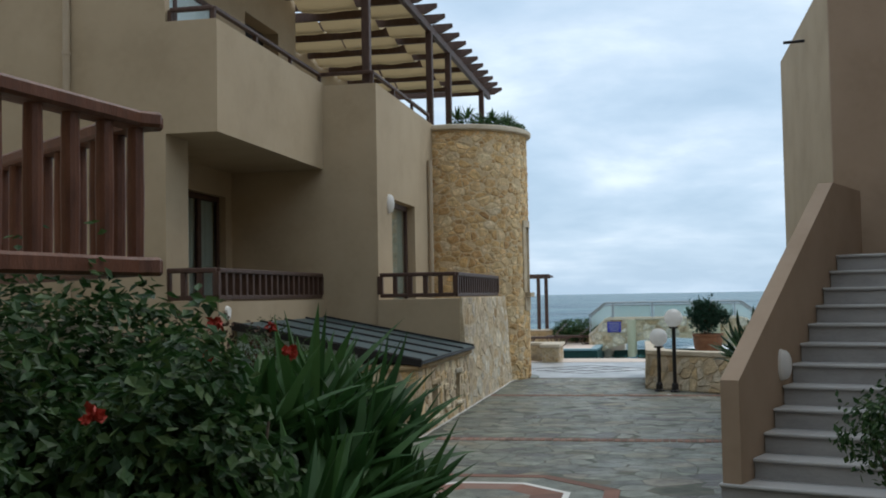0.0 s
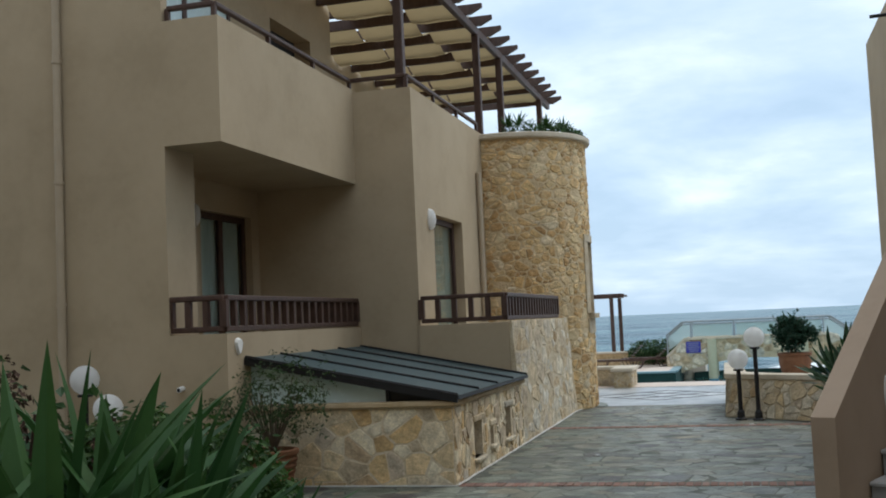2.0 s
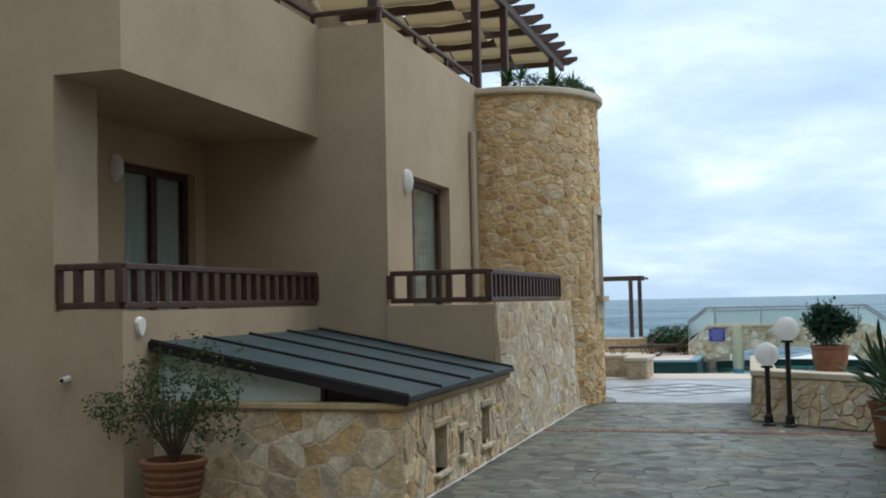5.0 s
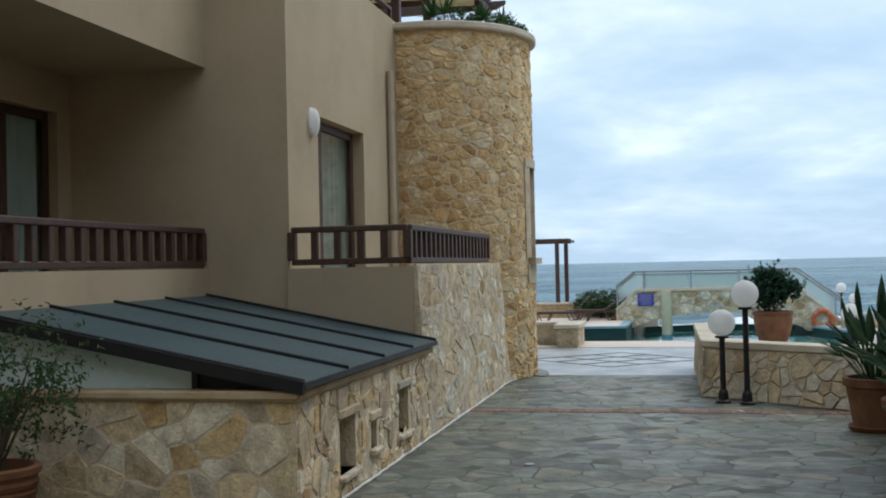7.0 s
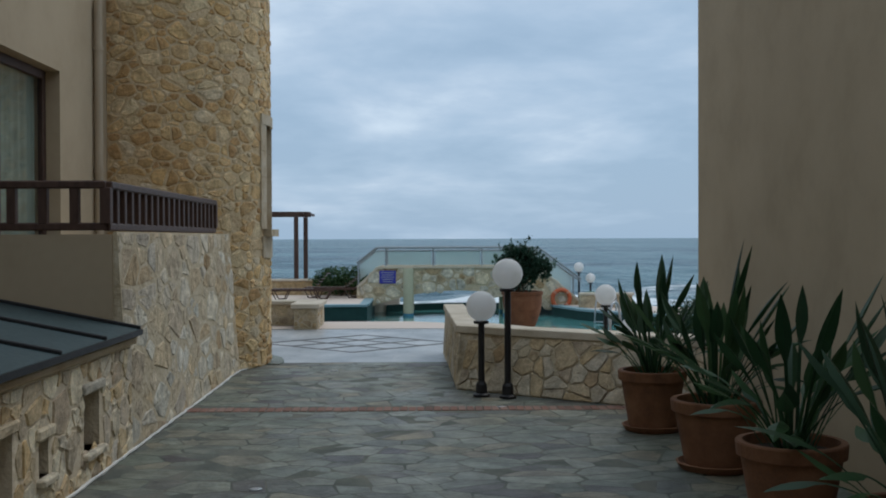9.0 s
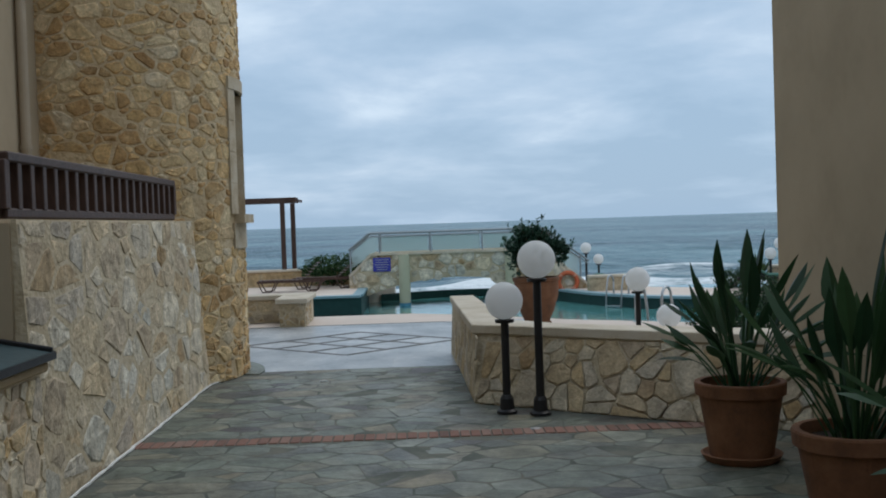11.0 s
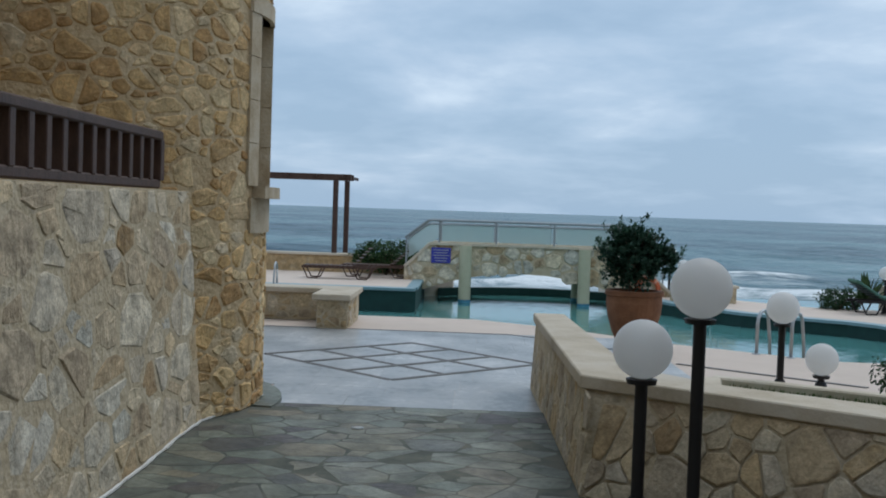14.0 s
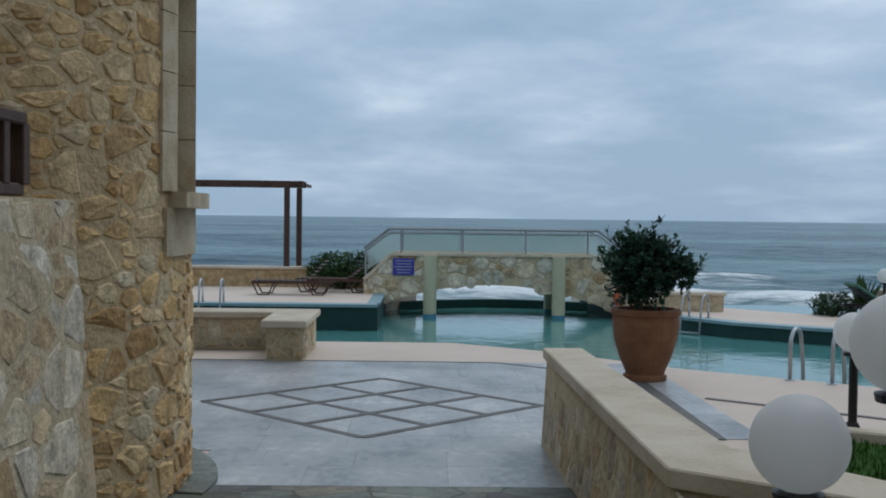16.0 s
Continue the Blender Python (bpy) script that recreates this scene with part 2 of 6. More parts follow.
M_TERRA = shader("terracotta", [(0.105, 0.050, 0.026), (0.190, 0.082, 0.038), (0.245, 0.118, 0.060)], 5, 0.85, 0.35, 60, stain=0.5)
M_SOIL = shader("potting_soil", [(0.02, 0.014, 0.009), (0.05, 0.035, 0.022)], 30, 1, 1, 60)


def leaf_shader(name, stops, rough=0.5, vary=0.7, spec=0.3, through_light=0.32, stretch=(1, 1, 1)):
    """A leaf that lets some light through."""
    m = shader(name, stops, 9, rough, 0.1, 30, stretch=stretch, vary=vary, spec=spec)
    t = m.node_tree
    b = t.nodes["Principled BSDF"]
    tr, mx = t.nodes.new("ShaderNodeBsdfTranslucent"), t.nodes.new("ShaderNodeMixShader")
    t.links.new(b.inputs["Base Color"].links[0].from_socket, tr.inputs["Color"])
    mx.inputs[0].default_value = through_light
    t.links.new(b.outputs[0], mx.inputs[1])
    t.links.new(tr.outputs[0], mx.inputs[2])
    t.links.new(mx.outputs[0], t.nodes["Material Output"].inputs["Surface"])
    return m


M_LEAF = leaf_shader("dark_green_leaf", [(0.014, 0.044, 0.013), (0.025, 0.068, 0.019), (0.040, 0.092, 0.028), (0.070, 0.122, 0.038)])
M_LEAF_DEEP = leaf_shader("deep_green_leaf", [(0.015, 0.042, 0.018), (0.027, 0.066, 0.027), (0.048, 0.098, 0.038)], 0.45)
M_LEAF_BLUE = leaf_shader("blue_green_leaf", [(0.018, 0.054, 0.034), (0.034, 0.086, 0.056), (0.062, 0.126, 0.084)], 0.55)
M_LEAF_GREY = leaf_shader("grey_green_leaf", [(0.024, 0.048, 0.018), (0.044, 0.078, 0.029), (0.070, 0.110, 0.045)], 0.6, 0.6, 0.15)
M_LEAF_BRIGHT = leaf_shader("mid_green_leaf", [(0.018, 0.048, 0.011), (0.036, 0.084, 0.020), (0.066, 0.126, 0.032)], 0.5, 0.6, 0.2)
M_BLADE = leaf_shader("strap_leaf", [(0.020, 0.062, 0.018), (0.036, 0.098, 0.027), (0.064, 0.140, 0.044)], 0.5, 0.6, 0.25, 0.22, (2, 2, 1))
M_FLOWER = shader("red_petal", [(0.28, 0.018, 0.011), (0.42, 0.04, 0.02)], 12, 0.6, 0.1, 30)
M_DRY = shader("dry_flower_head", [(0.045, 0.024, 0.016), (0.09, 0.05, 0.033)], 12, 0.9, 0.2, 30)
M_BARK = shader("bark", [(0.07, 0.05, 0.035), (0.14, 0.105, 0.075)], 20, 0.9, 0.6, 50)
M_GLOBE = shader("opal_globe", [(0.74, 0.74, 0.735), (0.80, 0.80, 0.795)], 3, 0.35, 0.0, 30)
_t = M_GLOBE.node_tree
_tr, _mx = _t.nodes.new("ShaderNodeBsdfTranslucent"), _t.nodes.new("ShaderNodeMixShader")
_tr.inputs["Color"].default_value = (0.93, 0.93, 0.92, 1)
_mx.inputs[0].default_value = 0.58
_t.links.new(_t.nodes["Principled BSDF"].outputs[0], _mx.inputs[1])
_t.links.new(_tr.outputs[0], _mx.inputs[2])
_t.links.new(_mx.outputs[0], _t.nodes["Material Output"].inputs["Surface"])
M_STEEL = shader("brushed_steel", [(0.34, 0.36, 0.375), (0.46, 0.47, 0.48)], 8, 0.38, 0.05, 60, metal=0.8)
M_RAIL = shader("grey_rail_metal", [(0.22, 0.25, 0.265), (0.31, 0.335, 0.35)], 8, 0.45, 0.05, 60, metal=0.2)
M_RIM = shader("blue_mosaic_rim", [(0.17, 0.28, 0.32), (0.24, 0.36, 0.40)], 9, 0.5, 0.2, 60, vary=0.2)
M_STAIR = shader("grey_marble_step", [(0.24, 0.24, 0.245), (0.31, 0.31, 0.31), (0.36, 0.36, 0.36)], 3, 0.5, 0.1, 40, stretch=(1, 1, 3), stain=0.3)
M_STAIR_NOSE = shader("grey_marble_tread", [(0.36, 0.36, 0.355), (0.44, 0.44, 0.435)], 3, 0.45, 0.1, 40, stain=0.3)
M_CANVAS = shader("cream_awning_canvas", [(0.33, 0.245, 0.135), (0.40, 0.305, 0.17)], 2, 0.9, 0.2, 90)
_t = M_CANVAS.node_tree
_tr, _mx = _t.nodes.new("ShaderNodeBsdfTranslucent"), _t.nodes.new("ShaderNodeMixShader")
_tr.inputs["Color"].default_value = (0.52, 0.40, 0.22, 1)
_mx.inputs[0].default_value = 0.28
_t.links.new(_t.nodes["Principled BSDF"].outputs[0], _mx.inputs[1])
_t.links.new(_tr.outputs[0], _mx.inputs[2])
_t.links.new(_mx.outputs[0], _t.nodes["Material Output"].inputs["Surface"])
M_CREAM = shader("cream_painted_concrete", [(0.47, 0.46, 0.32), (0.55, 0.54, 0.39)], 4, 0.8, 0.2, 60, stain=0.3)
M_POOLTILE = shader("dark_teal_pool_tile", [(0.006, 0.036, 0.034), (0.011, 0.055, 0.050)], 6, 0.6, 0.1, 60)
M_POOLBASE = shader("pale_blue_pool_tile", [(0.30, 0.56, 0.58), (0.38, 0.64, 0.66)], 4, 0.4, 0.1, 60)
M_BLUE = shader("faded_blue_paint", [(0.06, 0.22, 0.33), (0.09, 0.28, 0.40)], 5, 0.6, 0.1, 60, stain=0.3)
M_SIGN = shader("blue_sign_plate", [(0.035, 0.04, 0.30), (0.05, 0.055, 0.36)], 4, 0.5, 0.0, 60)
M_ORANGE = shader("orange_lifebuoy", [(0.48, 0.10, 0.038), (0.56, 0.135, 0.05)], 6, 0.6, 0.1, 60)
M_BAND = shader("faded_salmon_band", [(0.50, 0.22, 0.14), (0.58, 0.28, 0.19)], 6, 0.7, 0.1, 60)
M_GRASS = shader("lawn", [(0.03, 0.075, 0.014), (0.055, 0.125, 0.024)], 14, 0.9, 0.8, 90, vary=0.5, spec=0.1)
M_JAMB = shader("hewn_beige_stone", [(0.41, 0.325, 0.215), (0.50, 0.415, 0.295), (0.55, 0.48, 0.365)], 6, 0.9, 0.7, 40, stain=0.3, gain=1.5)
# near-black colour that stands in for the shade inside rooms and hollows
M_SHADE_BLACK = shader("interior_shade_black", [(0.012, 0.012, 0.012), (0.02, 0.02, 0.02)], 4, 0.9, 0.0)
M_CURTAIN = shader("pale_curtain", [(0.19, 0.235, 0.22), (0.25, 0.30, 0.28)], 3, 0.95, 0.2, 60, stretch=(1, 3, 1))
# lit copy of the curtain: glass reflection in the recess put into its colour
M_CURTAIN_LIT = shader("brightened_curtain", [(0.50, 0.57, 0.55), (0.60, 0.67, 0.65)], 3, 0.95, 0.2, 60, stretch=(1, 3, 1))
M_PIPE = shader("taupe_pipe", [(0.38, 0.305, 0.215), (0.44, 0.355, 0.255)], 4, 0.6, 0.1, 60)
M_SAND = shader("wet_sand", [(0.20, 0.15, 0.10), (0.28, 0.22, 0.15)], 1, 0.8, 0.3, 20)
M_GLASS_GREEN = glass("greenish_pane", (0.88, 0.97, 0.955))
# pale half-diffuse glass: the sky's reflection is mixed into the base colour
M_GLASS_SHEEN = glass("painted_sheen_pane", (0.62, 0.74, 0.74), 0.12, 0.55)
M_FROST = shader("frosted_pane", [(0.54, 0.68, 0.69), (0.62, 0.75, 0.76)], 1.5, 0.25, 0.0, 30, spec=0.6)


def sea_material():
    """Water that mirrors the sky faintly, the streaks of wave sheen put into its base colour, with foam on the crests
    that break near the shore and a few whitecaps further out.
    """
    m = bpy.data.materials.new("sea_water")
    m.use_nodes = True
    n, l = m.node_tree.nodes, m.node_tree.links
    bsdf = n["Principled BSDF"]
    co, sep = n.new("ShaderNodeTexCoord"), n.new("ShaderNodeSeparateXYZ")
    l.new(co.outputs["Object"], sep.inputs[0])

    def noise_tex(scale, stretch, detail, ro=0.55, dist=0.0):
        mp, q = n.new("ShaderNodeMapping"), n.new("ShaderNodeTexNoise")
        mp.inputs["Scale"].default_value = stretch
        l.new(co.outputs["Object"], mp.inputs["Vector"])
        q.inputs["Scale"].default_value, q.inputs["Detail"].default_value, q.inputs["Roughness"].default_value, q.inputs["Distortion"].default_value = scale, detail, ro, dist
        l.new(mp.outputs["Vector"], q.inputs["Vector"])
        return q.outputs["Fac"]

    def span(src, a, b, lo, hi):
        q = n.new("ShaderNodeMapRange")
        q.inputs["From Min"].default_value, q.inputs["From Max"].default_value = a, b
        q.inputs["To Min"].default_value, q.inputs["To Max"].default_value = lo, hi
        l.new(src, q.inputs["Value"])
        return q.outputs["Result"]

    def total(*terms):
        out = terms[0]
        for x in terms[1:]:
            q = n.new("ShaderNodeMath")
            l.new(out, q.inputs[0])
            l.new(x, q.inputs[1])
            out = q.outputs[0]
        return out

    # ramp paints the light and dark of sky reflected on waves
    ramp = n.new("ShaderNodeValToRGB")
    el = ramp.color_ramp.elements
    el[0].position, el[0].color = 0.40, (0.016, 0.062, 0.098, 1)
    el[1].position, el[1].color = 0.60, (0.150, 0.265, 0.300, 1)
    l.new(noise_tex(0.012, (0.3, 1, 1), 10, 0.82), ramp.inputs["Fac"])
    near = span(sep.outputs["Y"], 112, 58, 0.0, 0.40)
    side = span(sep.outputs["X"], -12, 18, -0.06, 0.05)
    crest = span(sep.outputs["Z"], -2.9, -2.2, -0.10, 0.14)
    foam = span(total(noise_tex(0.35, (0.3, 0.9, 1), 10, 0.78, 0.6), near, side, crest), 0.68, 0.84, 0.0, 1.0)
    mx = n.new("ShaderNodeMix")
    mx.data_type = "RGBA"
    l.new(foam, mx.inputs[0])
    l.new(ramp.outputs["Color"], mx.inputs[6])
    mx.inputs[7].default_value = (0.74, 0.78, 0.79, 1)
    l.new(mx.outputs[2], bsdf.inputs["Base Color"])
    l.new(span(foam, 0, 1, 0.28, 0.9), bsdf.inputs["Roughness"])
    bsdf.inputs["IOR"].default_value = 1.33
    bsdf.inputs["Specular IOR Level"].default_value = 0.14
    bp = n.new("ShaderNodeBump")
    bp.inputs["Strength"].default_value, bp.inputs["Distance"].default_value = 1.0, 1.2
    l.new(noise_tex(0.45, (0.6, 1, 1), 6, 0.6), bp.inputs["Height"])
    l.new(bp.outputs["Normal"], bsdf.inputs["Normal"])
    return m


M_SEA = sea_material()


def water_material():
    m = bpy.data.materials.new("pool_water")
    m.use_nodes = True
    n, l = m.node_tree.nodes, m.node_tree.links
    b = n["Principled BSDF"]
    b.inputs["Base Color"].default_value = (0.085, 0.25, 0.24, 1)
    b.inputs["Roughness"].default_value = 0.06
    b.inputs["Specular IOR Level"].default_value = 0.5
    b.inputs["IOR"].default_value = 1.33
    co, no, bp = n.new("ShaderNodeTexCoord"), n.new("ShaderNodeTexNoise"), n.new("ShaderNodeBump")
    no.inputs["Scale"].default_value, no.inputs["Detail"].default_value = 3.0, 3
    l.new(co.outputs["Object"], no.inputs["Vector"])
    l.new(no.outputs["Fac"], bp.inputs["Height"])
    bp.inputs["Strength"].default_value, bp.inputs["Distance"].default_value = 0.35, 0.03
    l.new(bp.outputs["Normal"], b.inputs["Normal"])
    return m


M_WATER = water_material()

# ---------------------------------------------------------------- mesh helpers


def thing(name, label, category, group="", at=(0, 0, 0), kind=""):
    ob = new(name)
    ob.empty_display_size = 0.1
    ob.location = at
    return tagged(ob, label, category, group, kind)


def finish(ob, parent=None, label=""):
    if parent is not None:
        ob.parent = parent
        ob.matrix_parent_inverse = Matrix.Translation(parent.location).inverted() if parent.parent is None else Matrix()
    if label:
        ob["label"] = label
    return ob


def part(name, bm, material, parent=None, label="", smooth=False):
    me = bpy.data.meshes.new(name)
    bmesh.ops.recalc_face_normals(bm, faces=bm.faces)
    bm.to_mesh(me)
    bm.free()
    me.materials.append(material)
    if smooth:
        me.polygons.foreach_set("use_smooth", [True] * len(me.polygons))
    return finish(new(name, me), parent, label)


def raw(name, verts, faces, material, parent=None, label="", smooth=False):
    me = bpy.data.meshes.new(name)
    me.from_pydata(verts, [], faces)
    me.materials.append(material)
    if smooth:
        me.polygons.foreach_set("use_smooth", [True] * len(me.polygons))
    return finish(new(name, me), parent, label)


def box(bm, lo, hi, bevel=0.0, rot=None):
    """Adds a box between two corners; rot is a matrix applied about the world origin."""
    r = bmesh.ops.create_cube(bm, size=1.0)
    vs = r["verts"]
    c = [(a + b) / 2 for a, b in zip(lo, hi)]
    s = [abs(b - a) for a, b in zip(lo, hi)]
    for v in vs:
        v.co = Vector((v.co.x * s[0] + c[0], v.co.y * s[1] + c[1], v.co.z * s[2] + c[2]))
    if bevel:
        es = list({ed for v in vs for ed in v.link_edges})
        out = bmesh.ops.bevel(bm, geom=es, offset=bevel, segments=1, affect="EDGES")
        vs = list({v for fc in out["faces"] for v in fc.verts} | {v for v in vs if v.is_valid})
    if rot is not None:
        bmesh.ops.transform(bm, matrix=rot, verts=vs)
    return vs


def boxes(*spans, bevel=0.0):
    bm = bmesh.new()
    for lo, hi in spans:
        box(bm, lo, hi, bevel)
    return bm


def prism(poly, z0, z1):
    """A bmesh of a plan polygon, from z0 to z1."""
    bm = bmesh.new()
    lo = [bm.verts.new((x, y, z0)) for x, y in poly]
    hi = [bm.verts.new((x, y, z1)) for x, y in poly]
    bm.faces.new(lo[::-1])
    bm.faces.new(hi)
    for k in range(len(poly)):
        j = (k + 1) % len(poly)
        bm.faces.new((lo[k], lo[j], hi[j], hi[k]))
    return bm


def beam(bm, a, b, w, h, bevel=0.0):
    """A box of section w x h from a to b (h is upright)."""
    a, b = Vector(a), Vector(b)
    d = b - a
    m = Matrix.Translation((a + b) / 2) @ d.to_track_quat("Y", "Z").to_matrix().to_4x4()
    L = d.length
    box(bm, (-w / 2, -L / 2, -h / 2), (w / 2, L / 2, h / 2), bevel, rot=m)


def lathe(profile, at=(0, 0, 0), seg=28):
    bm = bmesh.new()
    rings = []
    for r, z in profile:
        if r < 1e-5:
            rings.append([bm.verts.new((at[0], at[1], at[2] + z))])
        else:
            rings.append([bm.verts.new((at[0] + r * math.cos(k * math.tau / seg), at[1] + r * math.sin(k * math.tau / seg), at[2] + z)) for k in range(seg)])
    for a, b in zip(rings, rings[1:]):
        for k in range(seg):
            j = (k + 1) % seg
            if len(a) == 1 and len(b) > 1:
                bm.faces.new((a[0], b[j], b[k]))
            elif len(b) == 1 and len(a) > 1:
                bm.faces.new((a[k], a[j], b[0]))
            elif len(a) > 1:
                bm.faces.new((a[k], a[j], b[j], b[k]))
    return bm


def tube(bm, pts, r, seg=10):
    pts = [Vector(p) for p in pts]
    rings = []
    for k, p in enumerate(pts):
        d = (pts[min(k + 1, len(pts) - 1)] - pts[max(k - 1, 0)]).normalized()
        q = d.to_track_quat("Z", "Y")
        rr = r[k] if isinstance(r, (list, tuple)) else r
        rings.append([bm.verts.new(p + q @ Vector((rr * math.cos(i * math.tau / seg), rr * math.sin(i * math.tau / seg), 0))) for i in range(seg)])
    for a, b in zip(rings, rings[1:]):
        for i in range(seg):
            j = (i + 1) % seg
            bm.faces.new((a[i], a[j], b[j], b[i]))
    bm.faces.new(rings[0][::-1])
    bm.faces.new(rings[-1])


# ---- irregular stones ----


def clip_half(poly, px, py, nx, ny):
    """The part of a polygon on the side of (px, py) away from the normal."""
    out = []
    for k in range(len(poly)):
        a, b = poly[k], poly[(k + 1) % len(poly)]
        da, db = (a[0] - px) * nx + (a[1] - py) * ny, (b[0] - px) * nx + (b[1] - py) * ny
        if da <= 0:
            out.append(a)
        if (da < 0 < db) or (db < 0 < da):
            s = da / (da - db)
            out.append((a[0] + s * (b[0] - a[0]), a[1] + s * (b[1] - a[1])))
    return out


def fieldstones(w, h, size, seed, aspect=1.0, keep=None, lo=0.34, hi=1.0, split=0.4):
    """Irregular stones of mixed sizes that fill a rectangle: discs packed large to small, then each one's share of the wall."""
    rng = random.Random(seed)
    W = w / aspect
    sizes = [hi, 0.82 * hi, 0.66 * hi, 0.52 * hi, lo * 1.15, lo]
    P, R = np.zeros((0, 2)), np.zeros(0)
    for k, f in enumerate(sizes):
        tries = int((3.0 if k < 3 else 9.0) * W * h / (size * f) ** 2 * (0.5 if k == 0 else 1))
        for _ in range(tries):
            r = size * f * rng.uniform(0.44, 0.58)
            p = np.array((rng.uniform(-0.2 * r, W + 0.2 * r), rng.uniform(-0.2 * r, h + 0.2 * r)))
            if len(R) and (((P - p) ** 2).sum(1) < (0.92 * (R + r)) ** 2).any():
                continue
            P, R = np.vstack((P, p)), np.append(R, r)
    out = []
    for k in range(len(P)):
        d2 = ((P - P[k]) ** 2).sum(1)
        poly = [(0, 0), (W, 0), (W, h), (0, h)]
        for q in np.argsort(d2)[1:30]:
            e = P[q] - P[k]
            t = 0.5 + (R[k] ** 2 - R[q] ** 2) / (2 * d2[q])
            m = P[k] + e * min(0.85, max(0.15, t))
            poly = clip_half(poly, m[0], m[1], e[0], e[1])
            if len(poly) < 3:
                break
        if len(poly) < 3:
            continue
        poly = [(a * aspect, b) for a, b in poly]
        todo = [poly]
        if rng.random() < split and R[k] > 0.36 * size:
            c = np.mean(poly, axis=0)
            ang = rng.uniform(0, math.pi)
            nx, ny = math.cos(ang), math.sin(ang)
            px, py = c[0] + nx * rng.uniform(-0.3, 0.3) * R[k], c[1] + ny * rng.uniform(-0.3, 0.3) * R[k]
            todo = [clip_half(poly, px, py, nx * g, ny * g) for g in (1, -1)]
        for q in todo:
            if len(q) < 3:
                continue
            c = np.mean(q, axis=0)
            if keep is None or keep(c[0], c[1]):
                out.append(q)
    return out


def stone(poly, gap, rise, place, rng, rough=0.25, top=0.80, chip=1.0):
    """Verts and faces of one stone over a polygon in (u, v): uneven joints, knocked-off corners, rounded edges, a rough face."""
    n = len(poly)
    c = np.mean(poly, axis=0)
    inner = list(poly)
    for k in range(n):
        a, b = np.array(poly[k]), np.array(poly[(k + 1) % n])
        e = b - a
        L = math.hypot(*e)
        if L < 1e-6:
            continue
        m = np.array((e[1], -e[0])) / L
        if m @ (a - c) < 0:
            m = -m
        p = a - m * gap * rng.uniform(0.3, 1.8)
        inner = clip_half(inner, p[0], p[1], m[0], m[1])
        if len(inner) < 3:
            return None
    inner = [np.array(p) for p in inner]
    inner = [p for k, p in enumerate(inner) if math.hypot(*(p - inner[k - 1])) > 0.018]
    n = len(inner)
    if n < 3:
        return None
    c = np.mean(inner, axis=0)
    pts = []
    for k in range(n):
        p, a, b = inner[k], inner[k - 1], inner[(k + 1) % n]
        if n > 5 and k % 2 and len(pts) + (n - k) * 1.5 > 10:
            pts.append(p + (c - p) * rng.uniform(0.03, 0.12) * chip)
        else:
            f = rng.uniform(0.05, 0.24) * chip
            pts += [p + (a - p) * f, p + (b - p) * f * rng.uniform(0.7, 1.3)]
    pts = pts[:11]
    pts = [p + (c - p) * rng.uniform(-0.02, 0.05) for p in pts]
    c = np.mean(pts, axis=0)
    rise = rise * rng.uniform(0.5, 1.4)
    tx, ty = rng.uniform(-0.1, 0.1), rng.uniform(-0.1, 0.1)
    m = len(pts)
    verts = [place(p[0], p[1], -0.005) for p in pts]
    for p in pts:
        q = c + (p - c) * (top + rng.uniform(-0.06, 0.06) * (1 - top) * 5)
        verts.append(place(q[0], q[1], max(0.2 * rise, rise * (1 + rng.uniform(-rough, rough)) + ((q - c) @ (tx, ty)) * min(1, rise * 9))))
    o = c + np.array((rng.uniform(-0.25, 0.25), rng.uniform(-0.25, 0.25))) * (pts[0] - c)
    verts.append(place(o[0], o[1], rise * (1.05 + rough * rng.uniform(-0.3, 0.6))))
    faces = [(k, (k + 1) % m, m + (k + 1) % m, m + k) for k in range(m)] + [(m + k, m + (k + 1) % m, 2 * m) for k in range(m)]
    return verts, faces


def lay(parent, name, polys, gap, rise, place, material, seed, limit=300, order=None, rough=0.3, top=0.91, rest="rubble_infill", chip=1.0, smooth=False):
    """Lays stones: the first ones (by order) as parts of their own, those past the limit joined into one."""
    rng = random.Random(seed)
    if order:
        polys = sorted(polys, key=order)
    vs, fs = [], []
    made = 0
    for poly in polys:
        s = stone(poly, gap, rise, place, rng, rough, top, chip)
        if s is None:
            continue
        if made < limit:
            raw(name, s[0], s[1], material, parent, smooth=smooth)
            made += 1
        else:
            k = len(vs)
            vs += s[0]
            fs += [tuple(i + k for i in f) for f in s[1]]
    if vs:
        tagged(raw(rest, vs, fs, material, parent, smooth=smooth), kind="stuff")


def plane_map(o, u, v, n):
    o, u, v, n = Vector(o), Vector(u).normalized(), Vector(v).normalized(), Vector(n).normalized()
    return lambda a, b, d: tuple(o + float(a) * u + float(b) * v + float(d) * n)

# ---------------------------------------------------------------- ground, sea, terraces
WA = -4.05            # x of the house wall with the tall window
YC = 11.70            # y of the house corner
YN = 7.57             # y of the near house wall
XB = -4.92            # x of the balcony fronts
POD = -2.74           # x of the stone side of the raised terrace
TC, TR = (-3.82, 17.34), 1.45   # tower

tagged(part("ground", boxes(((-60, -40, -0.4), (60, 17.35, -0.0052))), M_GROUT), "grey mortar bed under irregular slate paving", "ground", kind="structure")


